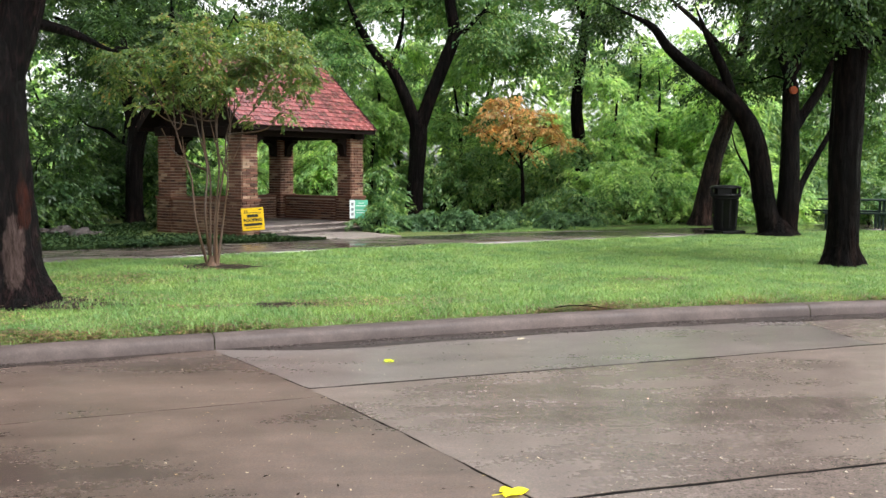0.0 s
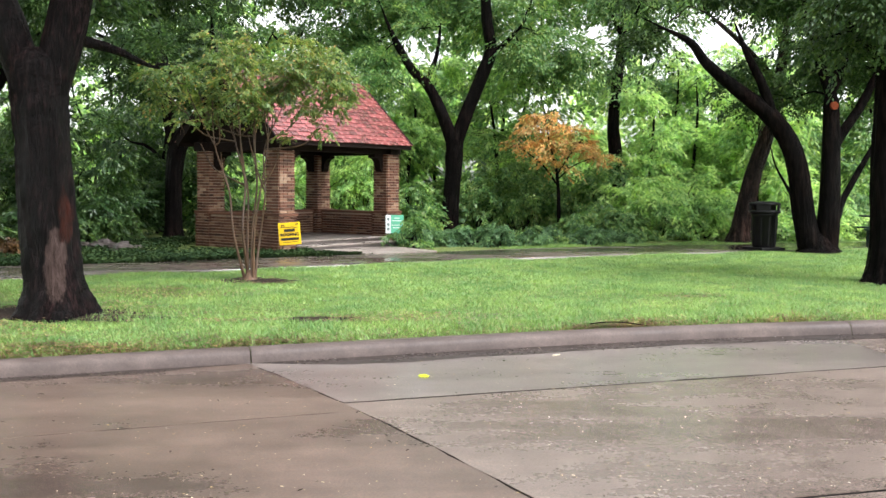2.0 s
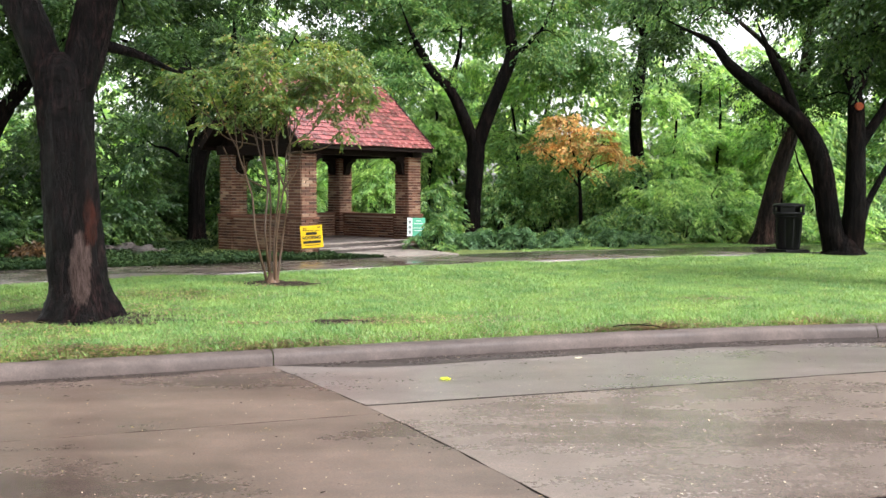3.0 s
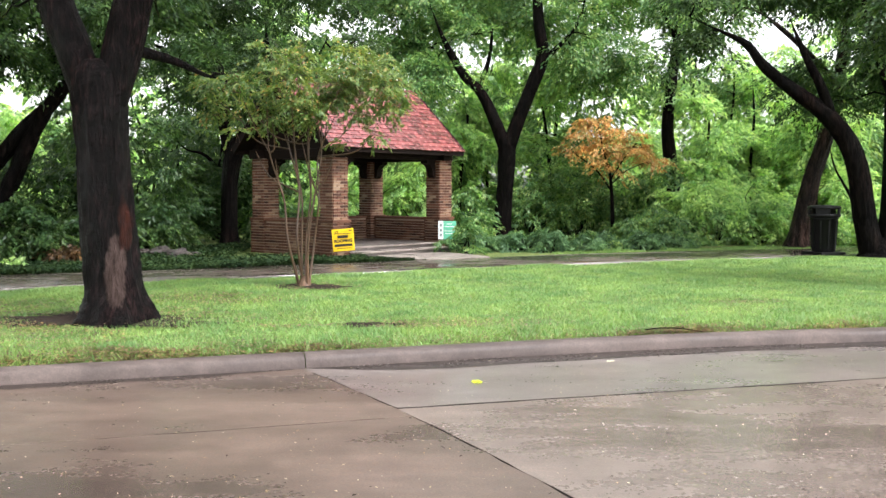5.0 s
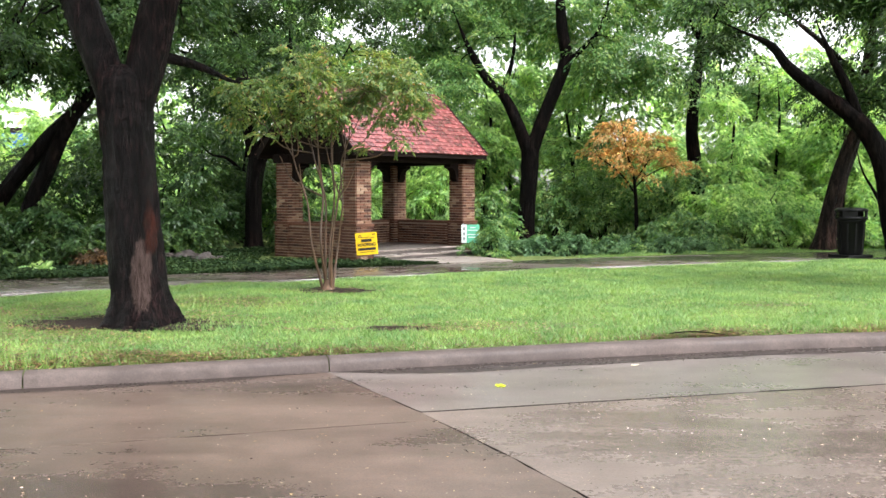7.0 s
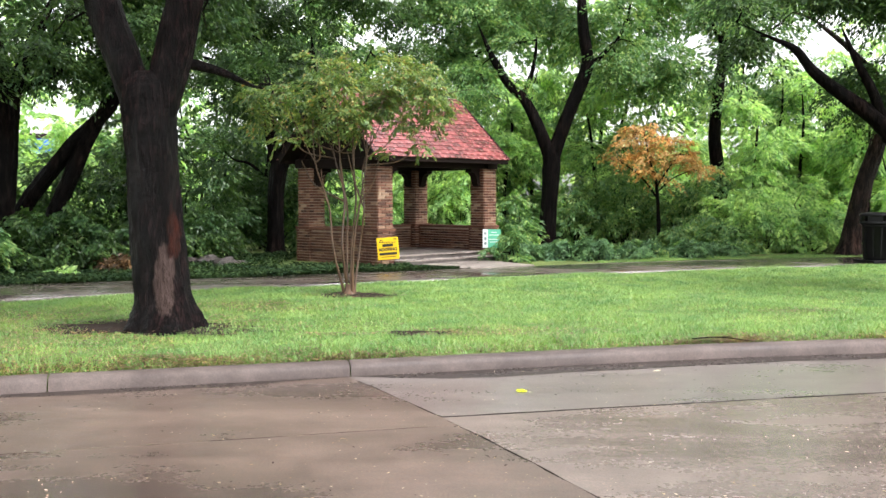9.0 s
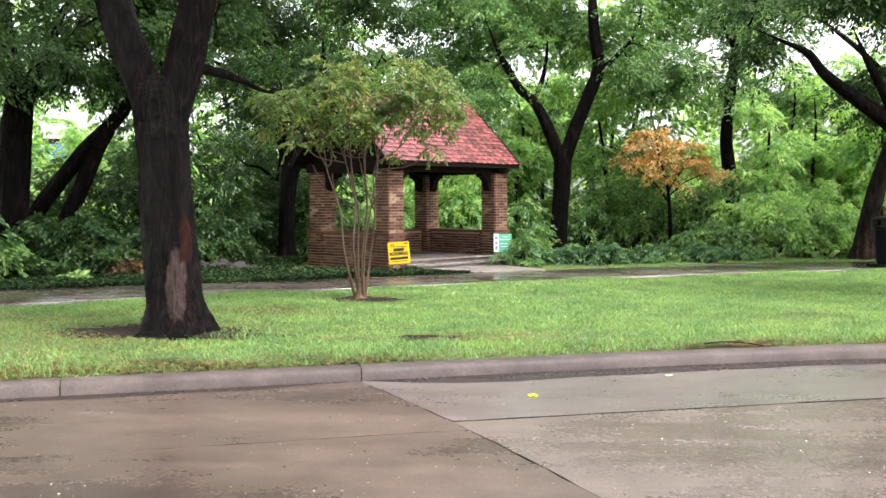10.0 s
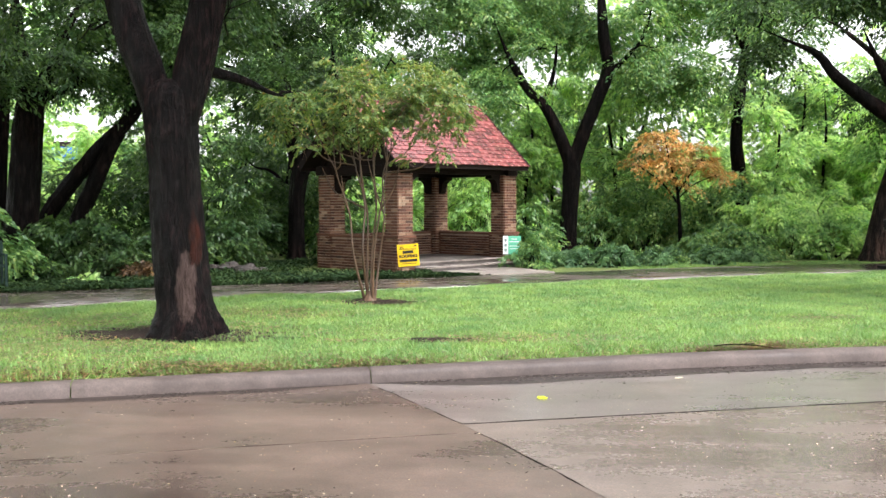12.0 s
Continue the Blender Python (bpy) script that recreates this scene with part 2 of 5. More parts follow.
LEAF_IVY = leaf_material("ground_ivy", [(0, (0.0085, 0.0221, 0.0085)), (0.7, (0.0204, 0.0442, 0.0153)), (1, (0.0425, 0.068, 0.0238))], 0.8, 0.2, spec=0.15)
GRASS = leaf_material("lawn_blade", [(0, (0.147, 0.257, 0.0735)), (0.5, (0.181, 0.317, 0.0945)), (0.9, (0.231, 0.378, 0.121)), (1, (0.357, 0.357, 0.158))], 0.5, 0.4, (1.22, 1.12, 1.05))
LITTER = leaf_material("fallen_brown_leaf", [(0, (0.0425, 0.0208, 0.011)), (0.5, (0.119, 0.064, 0.0289)), (0.8, (0.221, 0.136, 0.0595)), (1, (0.323, 0.216, 0.0935))], 0.45, 0.1)
LEAF_RUSSET = leaf_material("russet_leaf", [(0, (0.03, 0.018, 0.008)), (0.6, (0.075, 0.04, 0.016)), (1, (0.13, 0.075, 0.025))], 0.5, 0.3)
CRUMB = leaf_material("pale_fallen_petal", [(0, (0.45, 0.34, 0.16)), (0.5, (0.60, 0.52, 0.40)), (1, (0.70, 0.64, 0.54))], 0.4, 0.1)
YELLOW_LEAF = leaf_material("fresh_yellow_leaf", [(0, (0.78, 0.66, 0.0)), (1, (0.85, 0.76, 0.01))], 0.4, 0.15)
LIME_LEAF = leaf_material("fresh_lime_leaf", [(0, (0.42, 0.55, 0.01)), (1, (0.55, 0.65, 0.02))], 0.4, 0.2)

# ---- mesh tools ----
rng = np.random.default_rng(7)


def part(name, bm, mat, parent, label="", smooth=False):
    """Link a bmesh or a mesh as one object under a thing or part."""
    if isinstance(bm, bmesh.types.BMesh):
        me = bpy.data.meshes.new(name)
        bm.to_mesh(me)
        bm.free()
    else:
        me = bm
    if not me.materials:
        me.materials.append(mat)
    if smooth:
        me.polygons.foreach_set("use_smooth", np.ones(len(me.polygons), dtype=bool))
    ob = new(name, me)
    ob.parent = parent
    if label:
        ob["label"] = label
    return ob


def thing(name, m, label, category, group="", kind=""):
    ob = new(name)
    ob.empty_display_size = 0.2
    ob.matrix_world = m
    return tagged(ob, label, category, group, kind)


def mesh_of(name, verts, faces):
    """A mesh from an array of points and an array of equal-sided faces."""
    verts, faces = np.asarray(verts, np.float32), np.asarray(faces, np.int32)
    me = bpy.data.meshes.new(name)
    k = faces.shape[1]
    me.vertices.add(len(verts))
    me.vertices.foreach_set("co", verts.ravel())
    me.loops.add(faces.size)
    me.loops.foreach_set("vertex_index", faces.ravel())
    me.polygons.add(len(faces))
    me.polygons.foreach_set("loop_start", np.arange(0, faces.size, k, dtype=np.int32))
    me.update(calc_edges=True)
    me.validate()
    return me


def block(bm, centre, size, turn=0.0, bevel=0.0, m=None):
    """A box with softened edges, added to bm."""
    t = m if m is not None else Matrix.Translation(centre) @ Matrix.Rotation(radians(turn), 4, "Z")
    r = bmesh.ops.create_cube(bm, size=1.0, matrix=t @ Matrix.Diagonal((*size, 1)))
    if bevel:
        edges = list({e for v in r["verts"] for e in v.link_edges})
        bmesh.ops.bevel(bm, geom=edges, offset=bevel, segments=2, affect="EDGES", profile=0.6)
    return bm


def boxed(centre, size, turn=0.0, bevel=0.0, m=None):
    return block(bmesh.new(), centre, size, turn, bevel, m)


def curve_through(points, steps):
    """A smooth line through rows of numbers (Catmull-Rom)."""
    p = np.asarray(points, float)
    p = np.vstack([2 * p[0] - p[1], p, 2 * p[-1] - p[-2]])
    out = []
    for i in range(1, len(p) - 2):
        for s in np.linspace(0, 1, steps, endpoint=False):
            a, b, c, d = p[i - 1], p[i], p[i + 1], p[i + 2]
            out.append(0.5 * (2 * b + (c - a) * s + (2 * a - 5 * b + 4 * c - d) * s * s + (3 * b - a - 3 * c + d) * s ** 3))
    out.append(p[-2])
    return np.array(out)


def tube(name, points, base, sides=14, steps=7, rough=0.09, seed=0, flare=0.0):
    """A tapering limb along points of (x, y, z, radius), with ridged, uneven bark. base is taken off the places."""
    c = curve_through(points, steps)
    c[:, 3] = np.maximum(c[:, 3], 0.004)
    if c[-1, 2] > 3.9:  # ends run out into a fine tip
        c[:, 3] *= np.clip((len(c) - 1 - np.arange(len(c))) / (0.22 * len(c)), 0.1, 1)
    xyz, rad = c[:, :3] - np.asarray(base), c[:, 3]
    tang = np.gradient(xyz, axis=0)
    tang /= np.linalg.norm(tang, axis=1, keepdims=True) + 1e-9
    ref = np.array([0.13, 1.0, 0.05])
    a = np.cross(tang, ref)
    a /= np.linalg.norm(a, axis=1, keepdims=True) + 1e-9
    b = np.cross(tang, a)
    ang = np.linspace(0, 2 * math.pi, sides, endpoint=False)
    r2 = np.random.default_rng(seed + 11)
    lobes = sum(np.sin(k * ang + r2.uniform(0, 6.3)) * r2.uniform(0.3, 1.0) / k ** 0.4 for k in (2, 3, 5, 8, 11, 14))
    grain = r2.normal(size=(len(xyz) + 8, sides))
    grain = np.mean([grain[k:k + len(xyz)] for k in range(9)], axis=0) * 2.2
    wave = rough * 0.4 * lobes[None, :] + rough * 0.55 * grain
    r = rad[:, None] * (1 + wave)
    if flare:
        h = np.clip(1 - (xyz[:, 2:3] / flare), 0, 1) ** 2
        r = r * (1 + h * (0.22 + 0.22 * np.maximum(0, np.sin(5 * ang + seed))[None, :]))
    v = xyz[:, None, :] + r[..., None] * (np.cos(ang)[None, :, None] * a[:, None, :] + np.sin(ang)[None, :, None] * b[:, None, :])
    n = len(xyz)
    i = np.arange(n - 1)[:, None] * sides
    j = np.arange(sides)[None, :]
    j2 = (j + 1) % sides
    f = np.stack([i + j, i + j2, i + sides + j2, i + sides + j], -1).reshape(-1, 4)
    return mesh_of(name, v.reshape(-1, 3), f)


def leaf_mesh(name, centres, length, width, lift=0.5, droop=0.3, r=rng):
    """Folded leaves of two triangles each at the given places; six columns give the way that each leaf points as well."""
    c = np.asarray(centres, float)
    n = len(c)
    az = r.uniform(0, 2 * math.pi, n)
    pitch = r.normal(-droop, 0.45, n)
    d = np.stack([np.cos(az) * np.cos(pitch), np.sin(az) * np.cos(pitch), np.sin(pitch)], 1)
    if c.shape[1] == 6:
        d = c[:, 3:] + 0.35 * d
        d /= np.linalg.norm(d, axis=1, keepdims=True) + 1e-9
        c = c[:, :3]
    side = np.cross(d, np.stack([r.normal(0, lift, n), r.normal(0, lift, n), np.ones(n)], 1))
    side /= np.linalg.norm(side, axis=1, keepdims=True) + 1e-9
    nrm = np.cross(side, d)
    ln = (length * r.uniform(0.65, 1.3, n))[:, None]
    wd = (width * r.uniform(0.7, 1.25, n))[:, None]
    v = np.stack([c - d * ln * 0.5, c + side * wd * 0.5 + nrm * wd * 0.18, c + d * ln * 0.5, c - side * wd * 0.5 + nrm * wd * 0.18], 1)
    base = np.arange(n)[:, None] * 4
    f = np.concatenate([base + [0, 2, 1], base + [0, 3, 2]], 0)
    return mesh_of(name, v.reshape(-1, 3), f)


def sprays(clumps, n, per=14, spread=0.22, hollow=0.45, r=rng):
    """Leaves in drooping fans spread through ellipsoid clumps (x, y, z, rx, ry, rz): places, and ways that the leaves point."""
    cl = np.asarray(clumps, float)
    w = cl[:, 3] * cl[:, 4] + cl[:, 3] * cl[:, 5]
    per, spread = per * 3, spread * 1.3
    k = max(1, n // per)
    pick = r.choice(len(cl), k, p=w / w.sum())
    u = r.normal(size=(k, 3))
    u /= np.linalg.norm(u, axis=1, keepdims=True)
    rad = hollow + (1 - hollow) * r.uniform(0, 1, k) ** 0.6
    rad *= r.uniform(0.75, 1.2, k)
    c = cl[pick, :3] + u * rad[:, None] * cl[pick, 3:6]
    out = u * np.array([1, 1, 0.25]) + r.normal(0, 0.35, (k, 3)) * np.array([1, 1, 0.4])
    out[:, 2] -= 0.25
    out /= np.linalg.norm(out, axis=1, keepdims=True)
    across = np.cross(out, [0, 0, 1.0])
    across /= np.linalg.norm(across, axis=1, keepdims=True) + 1e-9
    big = r.uniform(0.6, 1.35, (k, 1))
    t = r.uniform(-0.6, 1.3, (k, per)) * big
    s = r.normal(0, 0.42, (k, per)) * (1.15 - 0.45 * np.abs(t)) * big
    places = c[:, None, :] + spread * (1.35 * t[..., None] * out[:, None, :] + s[..., None] * across[:, None, :])
    places[..., 2] -= spread * 0.42 * (t ** 2 + 1.2 * s ** 2) + r.normal(0, 0.13, (k, per)) * spread
    ways = out[:, None, :] + 0.9 * s[..., None] * across[:, None, :] + np.array([0, 0, -0.35])
    ways /= np.linalg.norm(ways, axis=-1, keepdims=True)
    return np.concatenate([places, ways], -1).reshape(-1, 6)


def clump_cloud(x, y, z, count, size, flat=0.6, r=rng):
    """Clumps strewn through a box."""
    out = []
    for _ in range(count):
        s = r.uniform(*size)
        out.append((r.uniform(*x), r.uniform(*y), r.uniform(*z), s, s * r.uniform(0.8, 1.1), s * flat * r.uniform(0.8, 1.2)))
    return out


def twigs(name, starts, ends, base, radius=0.02, r=rng, radii=None, sag=0.12):
    """Thin bent branches from starts to ends, joined in one mesh."""
    vs, fs, o = [], [], 0
    ang = np.linspace(0, 2 * math.pi, 4, endpoint=False)
    for k, (s, e) in enumerate(zip(starts, ends)):
        s, e = np.asarray(s, float), np.asarray(e, float)
        far = np.linalg.norm(e - s)
        a3, b3 = s + (e - s) * 0.33 + r.normal(0, sag, 3) * far, s + (e - s) * 0.68 + r.normal(0, sag, 3) * far
        line = curve_through(np.array([s, a3, b3, e]), 2) - np.asarray(base)
        t = np.gradient(line, axis=0)
        t /= np.linalg.norm(t, axis=1, keepdims=True) + 1e-9
        a = np.cross(t, [0.2, 1, 0.1])
        a /= np.linalg.norm(a, axis=1, keepdims=True) + 1e-9
        b = np.cross(t, a)
        thick = radius if radii is None else radii[k]
        rr = np.linspace(thick, thick * 0.4, len(line))[:, None, None]
        v = line[:, None, :] + rr * (np.cos(ang)[None, :, None] * a[:, None, :] + np.sin(ang)[None, :, None] * b[:, None, :])
        i = np.arange(len(line) - 1)[:, None] * 4
        j = np.arange(4)[None, :]
        fs.append(np.stack([i + j, i + (j + 1) % 4, i + 4 + (j + 1) % 4, i + 4 + j], -1).reshape(-1, 4) + o)
        vs.append(v.reshape(-1, 3))
        o += v.shape[0] * 4
    return mesh_of(name, np.vstack(vs), np.vstack(fs))


def forking(nodes, clumps, twig, r):
    """Branches that grow clump by clump from the nearest wood, each a little thinner than the one that bears it."""
    nodes, weight = [np.asarray(p, float) for p in nodes], [1.0] * len(nodes)
    left = [np.asarray(c, float) for c in clumps]
    starts, ends, radii = [], [], []
    while left:
        wood = np.array(nodes)
        near = [np.linalg.norm(wood - c[:3], axis=1).min() for c in left]
        c = left.pop(int(np.argmin(near)))
        d = np.linalg.norm(wood - c[:3], axis=1) + np.clip(wood[:, 2] - c[2], 0, 9) * 0.8
        i = int(np.argmin(d))
        w = max(weight[i] * 0.8, 0.35)
        e = c[:3] + r.normal(0, 0.2, 3) * c[3:6]
        starts.append(nodes[i]), ends.append(e), radii.append(twig * 1.5 * w)
        nodes += [nodes[i] * 0.4 + e * 0.6, e]
        weight += [w * 0.9, w * 0.7]
        for _ in range(5):
            q = r.normal(0, 0.6, 3) * c[3:6]
            starts.append(e if r.uniform() < 0.5 else nodes[-2]), ends.append(e + q), radii.append(twig * 0.42)
    return starts, ends, radii


GAPS = ((-3.9, 7.7, 1.05, 0.5), (-16.3, 3.5, 0.5, 0.5), (5.0, 7.6, 0.5, 0.4), (-9.0, 4.6, 0.8, 0.25), (-9.5, 7.0, 1.0, 0.45), (-13.8, 7.0, 0.8, 0.5), (-15.4, 4.7, 0.4, 0.2), (1.9, 6.5, 0.95, 0.5), (8.0, 7.3, 0.6, 0.4), (10.0, 4.15, 0.9, 0.2), (10.4, 6.7, 0.4, 0.2), (12.5, 7.7, 1.3, 1.1))


def with_gaps(clumps):
    """Crowns leave openings to the sky between them: x and height at 35 m out, and half sizes."""
    return [c for c in clumps if all(((c[0] * 35 / c[1] - x) / (a + 0.3 * c[3])) ** 2 + (((c[2] - 1.65) * 35 / c[1] + 1.65 - z) / (b + 0.3 * c[5])) ** 2 > 1 for x, z, a, b in GAPS)]


def tree(name, label, base, trunk, limbs, clumps, leaves, leaf=(0.09, 0.045), bark=None, foliage=None, flare=0.5, seed=0, category="tree", per=14, spread=0.22, twig=0.022, group=""):
    """A tree: trunk, each limb, fine branches and a crown of leaf sprays."""
    bark, foliage = bark or BARK_FAR, foliage or LEAF
    ob = thing(name, Matrix.Translation(base), label, category, group)
    part("trunk", tube("trunk", trunk, base, 36, 14, 0.085, seed, flare), bark, ob, smooth=True)
    for i, limb in enumerate(limbs):
        part("limb", tube("limb", limb, base, 18, 9, 0.09, seed + i + 1), bark, ob, smooth=True)
    r = np.random.default_rng(seed + 100)
    clumps = with_gaps(clumps)
    if clumps:
        boughs = [p[:3] for line in limbs for p in (lambda c: c[len(c) * 2 // 5:-1])(curve_through(line, 4))]
        stem = [p[:3] for p in curve_through(trunk, 4)[3:-1]]
        starts, ends, radii = forking(boughs + stem, clumps, twig, r)
        part("branchwork", twigs("branchwork", starts, ends, base, twig, r, radii), bark, ob)["kind"] = "stuff"
        pts = sprays(clumps, leaves, per, spread, r=r)
        pts[:, :3] -= np.asarray(base)
        part("crown", leaf_mesh("crown", pts, leaf[0], leaf[1], r=r), foliage, ob)
    return ob


# ---- ground, road, kerb, path ----
def kerb_y(x):
    """The kerb's front foot: a line that bends gently away."""
    x = np.asarray(x, float)
    t = np.clip(x / 6.5, 0, 1)
    return 9.04 + 0.31 * np.minimum(x, 0) + 6.5 * (0.31 * t - 0.18 * (t ** 3 - t ** 4 / 2)) + 0.13 * np.maximum(x - 6.5, 0)


def near_edge(x):
    return np.interp(x, [-60, -7.06, -3.94, -0.77, 2.41, 5.2, 8.1, 12, 60], [-10, 13.35, 15.3, 16.85, 18.45, 19.7, 20.75, 22.2, 40])


def far_edge(x):
    return np.interp(x, [-60, -8.46, -4.47, -2.2, 0.2, 2.87, 6.0, 9.1, 13, 60], [-7, 15.4, 17.15, 18.4, 19.6, 21.2, 22.5, 23.3, 24.8, 43])


def relief(x, y):
    fade = np.clip((y - kerb_y(x) - 0.6) / 1.2, 0, 1) * (y < 70)
    return fade * (0.02 * np.sin(x * 0.9 + 1.0) * np.cos(y * 0.7) + 0.012 * np.sin(x * 2.3 + y * 1.9))


def edge_height(x, y):
    """The turf's height: it dips towards the kerb's back edge."""
    return np.interp(y - kerb_y(x), [0.12, 0.2, 0.35, 0.6], [0.10, 0.118, 0.14, 0.165])


def make_ground():
    xs = np.concatenate([-np.geomspace(2000, 16, 14), np.linspace(-15, 20, 90), np.geomspace(21, 2000, 14)])
    ds = np.concatenate([[-2000, -300, -60, -24, -22.2, -22, -10, -1, -0.02], [0.12, 0.2, 0.35], np.linspace(0.6, 26, 70), np.geomspace(28, 2000, 12)])
    zs = np.concatenate([[0.14] * 5, [-0.12] * 4, [0.10, 0.118, 0.14], np.full(82, 0.165)])
    k = kerb_y(np.clip(xs, -60, 60))
    X = np.repeat(xs[:, None], len(ds), 1)
    Y = k[:, None] + ds[None, :]
    Z = np.repeat(zs[None, :], len(xs), 0) + relief(X, Y)
    n, m = X.shape
    i, j = np.arange(n - 1)[:, None] * m, np.arange(m - 1)[None, :]
    f = np.stack([i + j, i + m + j, i + m + j + 1, i + j + 1], -1).reshape(-1, 4)
    g = part("ground", mesh_of("ground", np.stack([X, Y, Z], -1).reshape(-1, 3), f), TURF, None, smooth=True)
    tagged(g, "wet green turf and soil reaching to the woods", "ground", kind="structure")


def strip(name, lo, hi, xs, z, depth, mat, bias=0.0):
    """A slab between two lines over xs, with its edges turned down."""
    a, b = lo(xs), hi(xs)
    rows = [(a, z - depth), (a, z - 0.006), (a + 0.015, z), *[((a * (1 - t) + b * t), z + bias * math.sin(math.pi * t)) for t in (0.25, 0.5, 0.75)], (b - 0.015, z), (b, z - 0.006), (b, z - depth)]
    v = np.stack([np.stack([xs, y, np.full_like(xs, h)], -1) for y, h in rows], 1)
    n, m = v.shape[:2]
    i, j = np.arange(n - 1)[:, None] * m, np.arange(m - 1)[None, :]
    f = np.stack([i + j, i + m + j, i + m + j + 1, i + j + 1], -1).reshape(-1, 4)
    return mesh_of(name, v.reshape(-1, 3), f)


def slab(name, corners, z, mat, parent, seed, cut=0.006):
    """A cast slab: a many-sided outline with slightly ragged edges, worn at the rim."""
    r = np.random.default_rng(seed)
    ring = []
    for (x0, y0), (x1, y1) in zip(corners, corners[1:] + corners[:1]):
        n = max(2, int(math.hypot(x1 - x0, y1 - y0) / 0.18))
        for i in range(n):
            t = i / n
            ring.append((x0 + (x1 - x0) * t + r.normal(0, cut), y0 + (y1 - y0) * t + r.normal(0, cut)))
    bm = bmesh.new()
    top = bm.faces.new([bm.verts.new((x, y, z)) for x, y in ring])
    if top.normal.z < 0:
        top.normal_flip()
    bmesh.ops.inset_region(bm, faces=[top], thickness=0.008, depth=0.004)
    rim = [e for e in bm.edges if e.is_boundary]
    e = bmesh.ops.extrude_edge_only(bm, edges=rim)
    for v in e["geom"]:
        if isinstance(v, bmesh.types.BMVert):
            v.co.z -= 0.06
    bmesh.ops.triangulate(bm, faces=[f for f in bm.faces if len(f.verts) > 4])
    return part(name, bm, mat, parent)


def make_road():
    xs = np.concatenate([np.linspace(-60, -8, 14), np.linspace(-7, 10, 40), np.linspace(11, 60, 14)])
    bed = part("road", strip("road", lambda x: kerb_y(x) - 21.8, lambda x: kerb_y(x) + 0.02, xs, -0.003, 0.07, JOINT), JOINT, None)
    tagged(bed, "rain-wet brown-grey concrete road with dark joints", "road", kind="structure")

    def cross(off, y):  # the joint that runs across the road, shifted along it
        return off + np.interp(y, [-12, -3, 3, 4.81, 6.23, 7.23, 8.16, 8.7], [6.5, 3.6, 1.62, 0.86, 0.2, -0.32, -0.84, -1.18])

    def crossing(off, line):
        y = 8.0
        for _ in range(60):
            y = 0.5 * y + 0.5 * float(line(float(cross(off, y))))
        return y

    def outline(l, r, lo, hi, ga, gb):  # between two cross joints and two lengthwise lines; ga, gb: half the gaps
        ring = []
        xa, xb = float(cross(l, crossing(l, lo))), float(cross(r, crossing(r, lo)))
        ring += [(x, float(lo(x)) + gb) for x in np.linspace(xa + ga, xb - ga, 6)]
        ya, yb = crossing(r, lo), crossing(r, hi)
        ring += [(float(cross(r, y)) - ga, y) for y in np.linspace(ya + gb, yb - gb, 9)[1:-1]]
        xa, xb = float(cross(l, crossing(l, hi))), float(cross(r, crossing(r, hi)))
        ring += [(x, float(hi(x)) - gb) for x in np.linspace(xb - ga, xa + ga, 9)]
        ya, yb = crossing(l, lo), crossing(l, hi)
        ring += [(float(cross(l, y)) + ga, y) for y in np.linspace(yb - gb, ya + gb, 9)[1:-1]]
        return ring

    foot = lambda x: kerb_y(x) + 0.03
    line_b = lambda x: 7.18 + 0.272 * x
    line_c = lambda x: 4.36 + 0.215 * x
    line_d = lambda x: 6.9 + 0.30 * x
    back = lambda x: -3.0 + 0.2 * x
    rear = lambda x: -10.5 + 0.2 * x
    seed = 0
    for l, r in ((0, 6.2), (6.2, 12.4), (12.4, 20)):
        for lo, hi in ((line_b, foot), (line_c, line_b), (back, line_c), (rear, back)):
            seed += 1
            slab("road_slab", outline(l, r, lo, hi, 0.006, 0.021), 0.0, ROAD_WET_SHEEN if seed == 1 else ROAD, bed, seed, 0.005)
    for l, r in ((-6.2, 0), (-12.4, -6.2), (-20, -12.4)):
        for lo, hi in ((line_d, foot), (back, line_d), (rear, back)):
            seed += 1
            slab("road_slab", outline(l, r, lo, hi, 0.005, 0.004), 0.0, ROAD_OLD, bed, seed, 0.006)
    # rainwater standing along the kerb
    for i, (xa, xb, w) in enumerate(((-9, -1.25, 0.16), (-1.1, 9.5, 0.36))):
        r = np.random.default_rng(70 + i)
        xs = np.linspace(xa, xb, 90)
        t = np.linspace(0, 1, 90)
        wide = w * (0.85 + 0.1 * np.sin(xs * 0.9 + i) + 0.06 * np.sin(xs * 5.3)) * np.minimum(1, np.minimum(t, 1 - t) * 12) + 0.02
        a, c = kerb_y(xs) - wide + np.convolve(r.normal(0, 0.03, 94), np.ones(5) / 5, "valid"), kerb_y(xs) + 0.012
        v = np.stack([np.stack([xs, a, np.full(90, 0.002)], -1), np.stack([xs, c, np.full(90, 0.003)], -1)], 1).reshape(-1, 3)
        k = np.arange(89)[:, None] * 2
        film = part("puddle", mesh_of("puddle", v, np.concatenate([k, k + 2, k + 3, k + 1], 1)), GUTTER, None)
        tagged(film, "thin dark film of rainwater along the kerb", "water", kind="structure")


